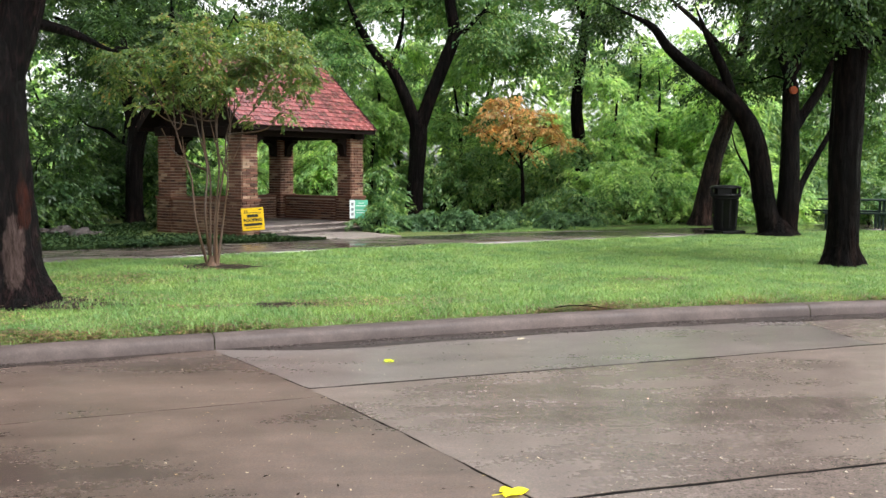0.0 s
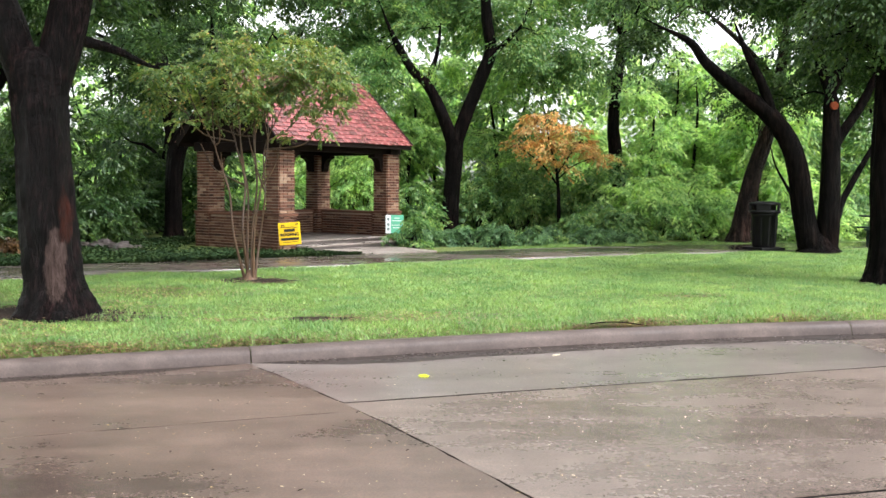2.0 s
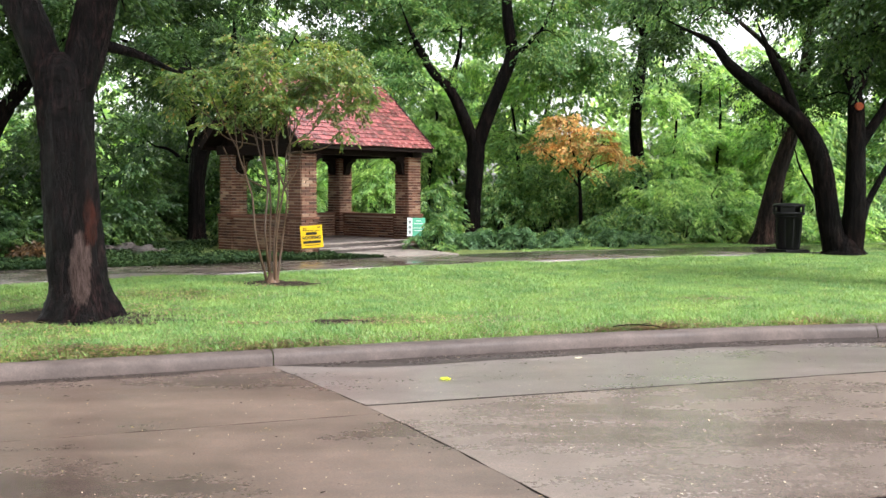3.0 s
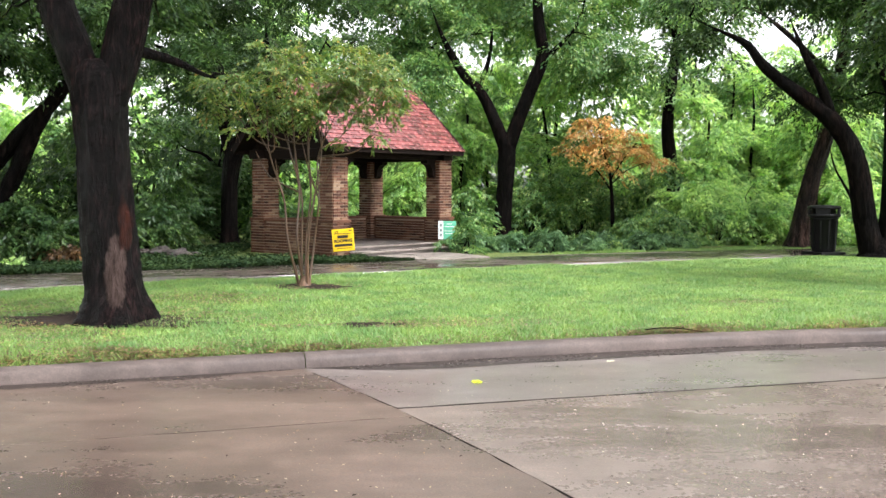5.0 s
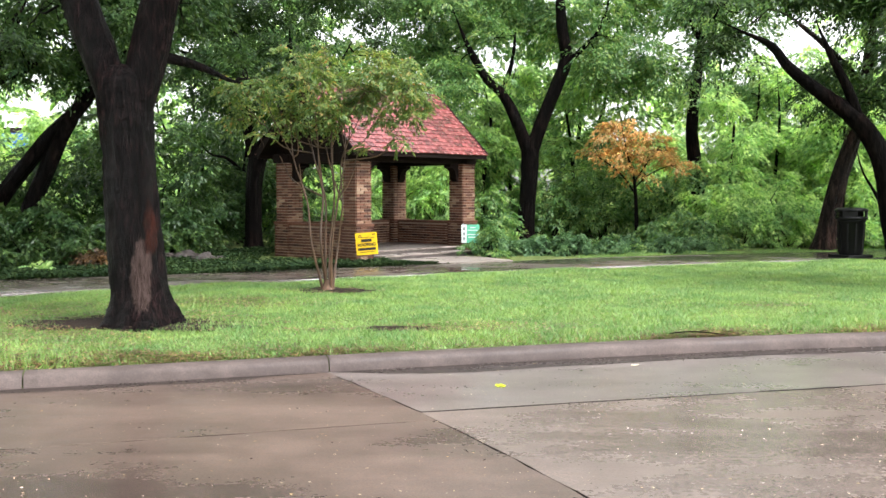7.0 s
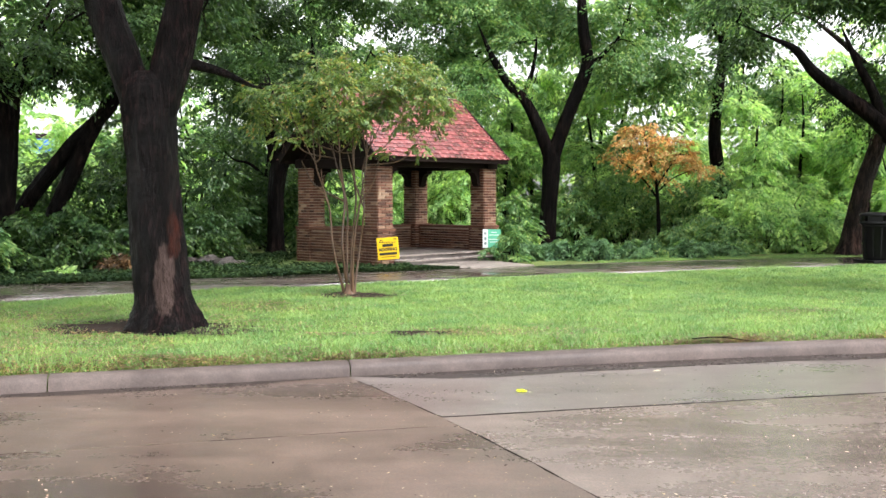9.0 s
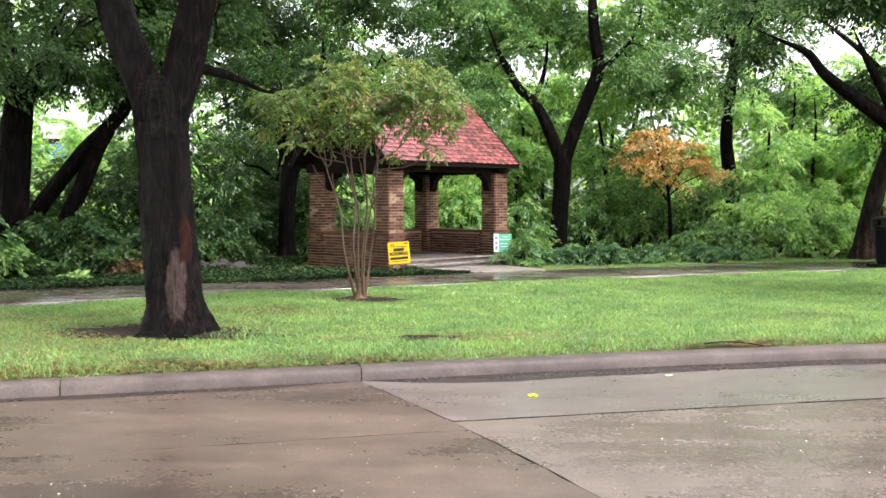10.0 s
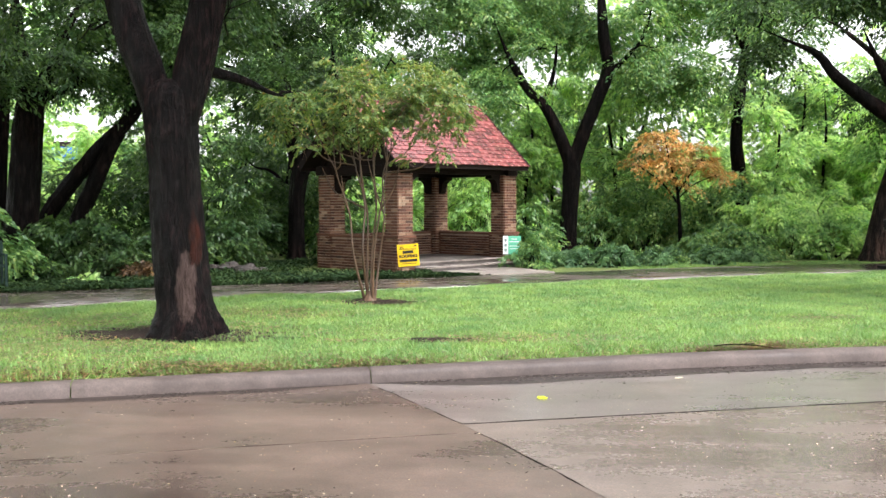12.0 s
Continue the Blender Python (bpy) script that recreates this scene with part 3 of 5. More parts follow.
def make_kerb():
    joints = [-30, -22, -16, -11, -7.3, -3.62, -1.14, 5.3, 9.2, 13.5, 18, 24, 32]
    ob = thing("kerb", Matrix(), "damp grey concrete kerb stained brown along the gutter", "kerb", kind="structure")
    prof = [(0.0, -0.06), (0.0, 0.0), (0.02, 0.066), (0.034, 0.102), (0.065, 0.121), (0.12, 0.127), (0.19, 0.129), (0.202, 0.121), (0.205, 0.0)]
    for a, b in zip(joints, joints[1:]):
        xs = np.linspace(a + 0.005, b - 0.005, 16)
        y = kerb_y(xs)
        t = np.gradient(y, xs)
        nx, ny = -t / np.hypot(1, t), 1 / np.hypot(1, t)
        v = np.stack([np.stack([xs + nx * d, y + ny * d, np.full_like(xs, z)], -1) for d, z in prof], 1)
        v[..., 1] += np.random.default_rng(int(a * 10 + 999)).normal(0, 0.002, v.shape[:2])
        m = len(prof)
        i, j = np.arange(15)[:, None] * m, np.arange(m - 1)[None, :]
        f = np.stack([i + j, i + m + j, i + m + j + 1, i + j + 1], -1).reshape(-1, 4)
        me = mesh_of("kerb_stone", v.reshape(-1, 3), f)
        bm = bmesh.new()
        bm.from_mesh(me)
        bmesh.ops.holes_fill(bm, edges=[e for e in bm.edges if e.is_boundary], sides=12)
        bm.to_mesh(me)
        bm.free()
        part("kerb_stone", me, KERB, ob)


def make_path():
    xs = np.concatenate([np.linspace(-40, -9, 12), np.linspace(-8.5, 14, 60), np.linspace(15, 50, 12)])
    p = part("path", strip("path", near_edge, far_edge, xs, 0.19, 0.12, PATH, 0.01), PATH, None, smooth=False)
    tagged(p, "wet shiny concrete footpath curving past the shelter", "path", kind="structure")
    w = thing("walkway", Matrix(), "pale concrete walkway leading up to the shelter steps", "walkway", kind="structure")
    slab("walkway_slab", [(-0.25, 19.42), (1.25, 20.32), (0.35, 21.75), (-1.35, 20.75)], 0.205, PALE, w, 41, 0.004)


def disc(name, cx, cy, rx, ry, z, mat, seed, label):
    """A ragged flat patch of bare earth, slightly domed."""
    r = np.random.default_rng(seed)
    ang = np.linspace(0, 2 * math.pi, 40, endpoint=False)
    rad = 1 + sum(r.uniform(-0.2, 0.2) * np.sin(k * ang + r.uniform(0, 6)) for k in (2, 3, 5, 7, 9, 12, 14))
    bm = bmesh.new()
    mid = bm.verts.new((cx, cy, z + 0.02))
    ring = [bm.verts.new((cx + rx * k * math.cos(a), cy + ry * k * math.sin(a), z + float(relief(cx, cy)))) for a, k in zip(ang, rad)]
    for a, b in zip(ring, ring[1:] + ring[:1]):
        bm.faces.new((mid, a, b))
    return tagged(part(name, bm, mat, None), label, "soil", kind="structure")


PATCHES = [(-3.85, 10.8, 1.4, 0.66), (-1.9, 14.3, 0.62, 0.42), (-0.62, 10.3, 0.36, 0.17), (-3.4, 13.1, 0.6, 0.28), (4.1, 12.3, 0.4, 0.16), (-2.8, 8.62, 0.5, 0.12), (-1.5, 10.2, 0.3, 0.08), (-0.2, 10.15, 0.35, 0.1), (-5.1, 8.06, 0.55, 0.2)]


THIN = [(-5.6, 9.5, 1.9, 0.7), (-6.8, 11.8, 1.8, 0.9), (-2.9, 12.6, 1.2, 0.4), (0.4, 10.4, 1.0, 0.25)]  # thinned grass, no bare soil; the first two stand in for canopy shade


def make_lawn():
    for i, (cx, cy, rx, ry) in enumerate(PATCHES):
        if rx * ry > 0.2 or i == 2:
            disc("soil_patch", cx, cy, rx, ry, 0.18, SOIL, i, "bare wet brown soil showing through the lawn")
    n = 760000
    x = rng.uniform(-9.5, 13.5, n)
    y = rng.uniform(7.0, 25.8, n)
    ok = (y > kerb_y(x) + 0.21) & (y < near_edge(x) - 0.01) | (y > far_edge(x) + 0.01) & (y < far_edge(x) + 1.3) & (x > 2.8)
    rim = np.abs(y - kerb_y(x) - 0.21)
    ok &= rng.uniform(0, 1, n) < np.clip(1.25 - (y - 10) * 0.05, 0.5, 1)
    ok &= rng.uniform(0, 1, n) < np.clip(0.6 + rim * 1.4, 0, 1)
    for cx, cy, rx, ry in PATCHES:
        d = np.sqrt(((x - cx) / rx) ** 2 + ((y - cy) / ry) ** 2)
        ok &= rng.uniform(0, 1, n) < np.clip((d - 0.25) * 0.8 + 0.25 * np.sin(9 * x + 4 * y) * np.sin(7 * y - 5 * x), 0.03 if rx * ry > 0.2 else 0.3, 1)
    for cx, cy, rx, ry in THIN:
        d = np.sqrt(((x - cx) / rx) ** 2 + ((y - cy) / ry) ** 2)
        ok &= rng.uniform(0, 1, n) < np.clip(d * 0.7 + 0.2 * np.sin(6 * x + 3 * y) * np.sin(5 * y - 4 * x), 0.25, 1)
    x, y = x[ok], y[ok]
    n = len(x)
    tall = 0.018 + 0.022 * (np.sin(x * 1.7 + 0.6 * y) * np.sin(y * 2.3 - x) * 0.5 + 0.5) + rng.uniform(0, 0.022, n)
    tall *= 1 + 0.7 * np.clip(1 - (y - kerb_y(x)) / 1.6, 0, 1) * rng.uniform(0.2, 1, n)
    az, lean = rng.uniform(0, 2 * math.pi, n), rng.uniform(0.2, 1.5, n)
    wide = rng.uniform(0.0045, 0.009, n) * (1 + np.clip((y - 11) * 0.09, 0, 0.9))
    z = edge_height(x, y) - 0.007 + relief(x, y)
    d = np.stack([np.cos(az), np.sin(az), 0 * az], 1)
    s = np.stack([-np.sin(az), np.cos(az), 0 * az], 1) * wide[:, None]
    b = np.stack([x, y, z], 1)
    tip = b + d * (tall * lean)[:, None] + np.array([0, 0, 1]) * tall[:, None]
    v = np.stack([b - s, b + s, tip], 1).reshape(-1, 3)
    ob = part("lawn_grass", mesh_of("lawn_grass", v, np.arange(3 * n).reshape(-1, 3)), GRASS, None)
    tagged(ob, "short bright green lawn grass wet from rain", "grass", kind="stuff")


def scatter(name, label, category, xs, ys, z, size, mat, lift=0.15):
    pts = np.stack([xs, ys, z], 1)
    ob = part(name, leaf_mesh(name, pts, size[0], size[1], lift, 0.0), mat, None)
    me = ob.data
    co = np.empty(len(me.vertices) * 3, np.float32)
    me.vertices.foreach_get("co", co)
    co = co.reshape(-1, 4, 3)
    zz = np.repeat(np.asarray(z, np.float32)[:, None], 4, 1)
    co[..., 2] = zz + np.clip((co[..., 2] - zz) * 0.25, -0.004, 0.02)
    me.vertices.foreach_set("co", co.ravel())
    return tagged(ob, label, category, kind="stuff")


make_ground()
make_road()
make_kerb()
make_path()
make_lawn()

# ---- the brick shelter ----
def make_pavilion():
    U, V, P = 3.72, 2.76, 0.42  # length, width and pier size
    base = Matrix.Translation((-2.05, 20.1, 0.17)) @ Matrix.Rotation(radians(47), 4, "Z")
    ob = thing("pavilion", base, "open brick park shelter with a steep red shingle roof", "shelter")
    FLOOR, WALL, TOP, RIDGE = 0.21, 0.755, 2.13, 3.84
    brick_me = bpy.data.meshes.new("brick")
    block_bm = boxed((0, 0, 0), (0.196, 0.03, 0.046))
    block_bm.to_mesh(brick_me)
    block_bm.free()
    brick_me.materials.append(BRICK)
    base_me = brick_me.copy()
    base_me.materials.clear()
    base_me.materials.append(BRICK_BASE)
    r = random.Random(5)
    rest = {}

    def courses(owner, single, x0, y0, length, turn, z0, z1, foot=False):
        """Bricks on one face that starts at (x0, y0) and runs length along turn; one object each, or gathered."""
        n = int(round((z1 - z0) / 0.062))
        c, s = math.cos(radians(turn)), math.sin(radians(turn))
        for k in range(n):
            z = z0 + (k + 0.5) * (z1 - z0) / n
            a = -0.105 if k % 2 else 0.0
            while a < length - 0.02:
                l, e = max(a, 0.0), min(a + 0.21, length)
                a += 0.21
                if e - l < 0.03:
                    continue
                mid, out = (l + e) / 2, r.uniform(-0.003, 0.006)
                place = Matrix.Translation((x0 + c * mid + s * out, y0 + s * mid - c * out, z)) @ Matrix.Rotation(radians(turn + r.uniform(-0.8, 0.8)), 4, "Z")
                size = (e - l - 0.012) / 0.198
                if single:
                    b = new("brick", base_me if foot else brick_me)
                    b.parent, b.matrix_basis = owner, place @ Matrix.Diagonal((size, 1, 1, 1))
                else:
                    rest.setdefault((owner, foot), bmesh.new())
                    block(rest[owner, foot], None or (0, 0, 0), (size * 0.196, 0.03, 0.046), m=place)

    piers = []
    for i, (x, y, single) in enumerate(((0, 0, True), (U - P, 0, False), (0, V - P, False), (U - P, V - P, False))):
        q = part("pier", boxed((x + P / 2, y + P / 2, TOP / 2), (P - 0.02, P - 0.02, TOP)), MORTAR, ob)
        for face, (sx, sy, turn) in enumerate(((x, y, 0), (x, y + P, -90), (x + P, y, 90), (x + P, y + P, 180))):
            courses(q, single and face < 2, sx, sy, P, turn, WALL + 0.05, TOP)
        w = 0.03  # the base stands a little proud of the pier
        part("pier_base", boxed((x + P / 2, y + P / 2, WALL / 2), (P + 2 * w - 0.02, P + 2 * w - 0.02, WALL)), MORTAR, q)
        for face, (sx, sy, turn) in enumerate(((x - w, y - w, 0), (x - w, y + P + w, -90), (x + P + w, y - w, 90), (x + P + w, y + P + w, 180))):
            courses(q, single and face < 2, sx, sy, P + 2 * w, turn, 0.0, WALL - 0.01, True)
        cap = boxed((x + P / 2, y + P / 2, WALL + 0.02), (P + 0.11, P + 0.11, 0.06), bevel=0.008)
        part("ledge", cap, BRICK_BASE_REST, q)
    # low walls: the gable side facing the path, and the two rear sides
    walls = (((-0.0, P), (-0.0, V - P), -90, 0.0), ((P, V), (U - P, V), 180, 1), ((U, P), (U, V - P), 90, 2))
    for (ax, ay), (bx, by), turn, k in walls:
        ln = math.hypot(bx - ax, by - ay)
        t = 0.3
        cx, cy = (ax + bx) / 2, (ay + by) / 2
        nx, ny = {-90: (1, 0), 180: (0, -1), 90: (-1, 0)}[turn]
        cx, cy = cx + nx * t / 2, cy + ny * t / 2
        size = (ln, t - 0.02, WALL) if turn == 180 else (t - 0.02, ln, WALL)
        w = part("low_wall", boxed((cx, cy, WALL / 2), size), MORTAR, ob)
        sx, sy = (ax, by) if turn == -90 else ((bx, by) if turn == 180 else (ax, ay))
        sx, sy = {-90: (ax, by), 180: (bx, by), 90: (ax, ay)}[turn]
        courses(w, turn == -90, *(sx, sy), ln, turn, 0.0, WALL - 0.06, True)
        ox, oy = nx * t, ny * t  # inner face
        inner = {-90: (ax + ox, ay + oy, 90), 180: (ax + ox, ay + oy, 0), 90: (bx + ox, by + oy, -90)}[turn]
        courses(w, False, inner[0], inner[1], ln, inner[2], FLOOR, WALL - 0.06, True)
        cs = (ln, t + 0.07, 0.055) if turn == 180 else (t + 0.07, ln, 0.055)
        part("coping", boxed((cx, cy, WALL + 0.0), cs, bevel=0.01), BRICK_BASE_REST, w)
    for (owner, foot), bm in rest.items():
        o = part("bricks", bm, BRICK_BASE_REST if foot else BRICK_REST, owner)
        o["kind"] = "stuff"
    part("floor_slab", boxed((U / 2, V / 2, FLOOR / 2), (U - 0.06, V - 0.06, FLOOR), bevel=0.01), FLOOR_STONE, ob)
    for y, d, top in ((-0.19, 0.38, 0.12), (0.03, 0.16, FLOOR + 0.006)):  # each step: a paler tread with a nosing; riser shading put in as darker colour
        riser = part("step", boxed((U / 2, y, (top - 0.03) / 2), (U - 2 * P - 0.02, d - 0.03, top - 0.03)), FLOOR_STONE, ob)
        part("tread", boxed((U / 2, y - 0.008, top - 0.014), (U - 2 * P - 0.01, d + 0.01, 0.03), bevel=0.007), PALE, riser)
    # beams and curved brackets
    for y in (P / 2, V - P / 2):
        part("beam", boxed((U / 2, y, TOP + 0.1), (U + 0.3, 0.26, 0.2), bevel=0.012), TIMBER, ob)
    for x in (P / 2, U - P / 2):
        part("beam", boxed((x, V / 2, TOP + 0.09), (0.24, V + 0.1, 0.2), bevel=0.012), TIMBER, ob)

    def bracket(x, y, turn):
        bm = bmesh.new()
        prof = [(0, 0), (0.30, 0), (0.30, -0.07), (0.2, -0.1), (0.13, -0.17), (0.1, -0.28), (0.1, -0.34), (0.05, -0.4), (0, -0.42)]
        m = Matrix.Translation((x, y, TOP)) @ Matrix.Rotation(radians(turn), 4, "Z")
        a = [bm.verts.new(m @ Vector((px, -0.09, pz))) for px, pz in prof]
        b = [bm.verts.new(m @ Vector((px, 0.09, pz))) for px, pz in prof]
        bm.faces.new(a)
        bm.faces.new(b[::-1])
        for i in range(len(prof)):
            j = (i + 1) % len(prof)
            bm.faces.new((a[j], a[i], b[i], b[j]))
        part("bracket", bm, TIMBER, ob)

    for x, tx in ((P, 0), (U - P, 180)):
        for y in (P / 2, V - P / 2):
            bracket(x, y, tx)
    for y, ty in ((P, 90), (V - P, -90)):
        for x in (P / 2, U - P / 2):
            bracket(x, y, ty)
    # roof: two slopes of single shingles over boards, gables boarded in dark timber
    EAVE, OV, OL, OR = TOP + 0.2, 0.27, 0.33, 0.12
    CX, LX = (U + OR - OL) / 2, U + OL + OR
    half = V / 2 + OV
    rise = RIDGE - EAVE
    slope = math.hypot(half, rise)
    tilt = math.degrees(math.atan2(rise, half))
    roof = part("roof", boxed((CX, V / 2, RIDGE - 0.02), (LX, 0.14, 0.06), bevel=0.015), TIMBER, ob)
    for sgn in (1, -1):
        m = Matrix.Translation((CX, V / 2 - sgn * half / 2, EAVE + rise / 2)) @ Matrix.Rotation(radians(sgn * tilt), 4, "X")
        part("roof_boarding", boxed((0, 0, 0), (LX, slope, 0.05), m=m), TIMBER, roof)
        part("fascia", boxed((CX, V / 2 - sgn * half, EAVE - 0.045), (LX, 0.035, 0.1), bevel=0.006), TIMBER, roof)
    for x in (0.12, U + OR - 0.16):
        bm = bmesh.new()
        tri = [(x, 0.0, EAVE - 0.1), (x, V, EAVE - 0.1), (x, V / 2 + 0.05, RIDGE - 0.1), (x, V / 2 - 0.05, RIDGE - 0.1)]
        a = [bm.verts.new(p) for p in tri]
        b = [bm.verts.new((px + 0.04, py, pz)) for px, py, pz in tri]
        bm.faces.new(a)
        bm.faces.new(b[::-1])
        for i in range(4):
            bm.faces.new((a[(i + 1) % 4], a[i], b[i], b[(i + 1) % 4]))
        part("gable_boarding", bm, TIMBER, roof)
    for x in (P / 2, U / 3, 2 * U / 3, U - P / 2):  # open trusses under the boards
        part("king_post", boxed((x, V / 2, (EAVE + RIDGE) / 2), (0.12, 0.12, rise), bevel=0.008), TIMBER, roof)
        for sgn in (1, -1):
            m = Matrix.Translation((x, V / 2 - sgn * half / 2, EAVE + rise / 2 - 0.1)) @ Matrix.Rotation(radians(sgn * tilt), 4, "X")
            part("rafter", boxed((0, 0, 0), (0.1, slope - 0.2, 0.14), m=m), TIMBER, roof)
    for x in (-OL, U + OR):
        for sgn in (1, -1):
            m = Matrix.Translation((x, V / 2 - sgn * half / 2, EAVE + rise / 2 - 0.02)) @ Matrix.Rotation(radians(sgn * tilt), 4, "X")
            part("bargeboard", boxed((0, 0, 0), (0.04, slope, 0.15), m=m), TIMBER, roof)
    rows, width = 16, 0.225
    step = slope / rows
    me = bpy.data.meshes.new("shingle")
    bm = boxed((0, 0, 0), (width - 0.008, step * 1.35, 0.018))
    for v in bm.verts:
        if v.co.y > 0:
            v.co.z -= 0.018
    bm.to_mesh(me)
    bm.free()
    me.materials.append(SHINGLE)
    back = bmesh.new()
    for sgn in (1, -1):
        for k in range(rows):
            a = -OL - 0.02 - (0.11 if k % 2 else 0)
            while a < U + OR - 0.03:
                w = width * r.uniform(0.82, 1.12)
                l, e = max(a, -OL - 0.02), min(a + w, U + OR + 0.02)
                a += w
                if e - l < 0.05:
                    continue
                y = -slope / 2 + (k + 0.5) * step - 0.02 + r.uniform(-0.008, 0.008)
                m = (Matrix.Translation((0, V / 2 - sgn * half / 2, EAVE + rise / 2)) @ Matrix.Rotation(radians(sgn * tilt), 4, "X")
                     @ Matrix.Translation(((l + e) / 2, sgn * y, 0.042 + r.uniform(0, 0.006))) @ Matrix.Rotation(0 if sgn > 0 else math.pi, 4, "Z") @ Matrix.Rotation(radians(r.uniform(-0.7, 0.7)), 4, "Z"))
                if sgn > 0:
                    s = new("shingle", me)
                    s.parent, s.matrix_basis = roof, m @ Matrix.Diagonal(((e - l) / width, 1, 1, 1))
                else:
                    block(back, (0, 0, 0), (e - l - 0.008, step * 1.3, 0.018), m=m)
    part("rear_shingles", back, SHINGLE_REST, roof)["kind"] = "stuff"


# ---- park furniture ----
def turned(name, profile, mat, parent, sides=28, smooth=True, at=(0, 0, 0)):
    """A body of revolution from (radius, height) pairs."""
    ang = np.linspace(0, 2 * math.pi, sides, endpoint=False)
    v = np.array([[(rad * math.cos(a) + at[0], rad * math.sin(a) + at[1], z + at[2]) for a in ang] for rad, z in profile])
    i, j = np.arange(len(profile) - 1)[:, None] * sides, np.arange(sides)[None, :]
    f = np.stack([i + j, i + (j + 1) % sides, i + sides + (j + 1) % sides, i + sides + j], -1).reshape(-1, 4)
    return part(name, mesh_of(name, v.reshape(-1, 3), f), mat, parent, smooth=smooth)


def make_bin():
    ob = thing("litter_bin", pose(8.76, 21.25, 0.195, 0, 0, 18), "black plastic litter bin with a hooded lid on a plinth", "litter bin")
    part("plinth", boxed((0, 0, 0.03), (0.66, 0.66, 0.07), bevel=0.012), BLACK_PLASTIC, ob)
    turned("body", [(0.0, 0.06), (0.235, 0.06), (0.25, 0.09), (0.285, 0.78), (0.30, 0.79), (0.30, 0.83), (0.27, 0.84)], BLACK_PLASTIC, ob)
    for a in range(10):
        m = Matrix.Rotation(radians(36 * a), 4, "Z") @ Matrix.Translation((0.272, 0, 0.44)) @ Matrix.Rotation(radians(3), 4, "Y")
        part("rib", boxed((0, 0, 0), (0.012, 0.03, 0.62), m=m), BLACK_PLASTIC, ob)
    lid = turned("lid", [(0.29, 0.83), (0.335, 0.84), (0.345, 0.86), (0.345, 0.90), (0.33, 0.905)], BLACK_PLASTIC, ob)
    for a in range(4):
        m = Matrix.Rotation(radians(45 + 90 * a), 4, "Z") @ Matrix.Translation((0.30, 0, 0.965))
        part("lid_post", boxed((0, 0, 0), (0.05, 0.3, 0.15), m=m, bevel=0.01), BLACK_PLASTIC, lid)
    turned("inner_drum", [(0.0, 0.84), (0.24, 0.84), (0.25, 1.02)], BLACK_PLASTIC, lid)
    turned("hood", [(0.335, 1.015), (0.352, 1.03), (0.35, 1.06), (0.30, 1.085), (0.18, 1.10), (0.0, 1.105)], BLACK_PLASTIC, lid)


def make_table(m, label):
    """A coated steel picnic table with two benches on arched legs."""
    ob = thing("picnic_table", m, label, "picnic table")
    for k in range(6):
        part("top_slat", boxed((0, -0.32 + 0.128 * k, 0.75), (1.75, 0.11, 0.04), bevel=0.008), GREEN_METAL, ob)
    for y in (-0.72, 0.72):
        seat = part("seat", boxed((0, y, 0.44), (1.75, 0.26, 0.04), bevel=0.008), GREEN_METAL, ob)
        for x in (-0.6, 0.6):
            part("seat_leg", boxed((x, y, 0.21), (0.06, 0.06, 0.42), bevel=0.01), GREEN_METAL, seat)
    for x in (-0.6, 0.6):
        for y in (-0.25, 0.25):
            part("leg", boxed((x, y, 0.365), (0.06, 0.06, 0.73), bevel=0.01), GREEN_METAL, ob)
        part("brace", boxed((x, 0, 0.38), (0.05, 1.5, 0.05), bevel=0.01), GREEN_METAL, ob)
    return ob


def make_bench():
    ob = thing("park_bench", pose(-9.02, 15.72, 0.17, 0, 0, 35), "dark green metal park bench beside the footpath", "bench")
    for k in range(5):
        part("seat_slat", boxed((0, -0.2 + 0.1 * k, 0.44), (1.35, 0.08, 0.03), bevel=0.006), GREEN_METAL, ob)
    for k in range(4):
        part("back_slat", boxed((0, 0.27 + 0.02 * k, 0.52 + 0.1 * k), (1.35, 0.03, 0.08), bevel=0.006), GREEN_METAL, ob)
    for x in (-0.66, 0.66):
        part("end_frame", boxed((x, 0.3, 0.42), (0.05, 0.06, 0.84), bevel=0.01), GREEN_METAL, ob)
        part("leg", boxed((x, -0.22, 0.31), (0.05, 0.06, 0.62), bevel=0.01), GREEN_METAL, ob)
        part("armrest", boxed((x, 0.03, 0.63), (0.06, 0.56, 0.035), bevel=0.01), GREEN_METAL, ob)


def bar(bm, x, z, w, h, y=-0.008):
    block(bm, (x, y, z), (w, 0.004, h))


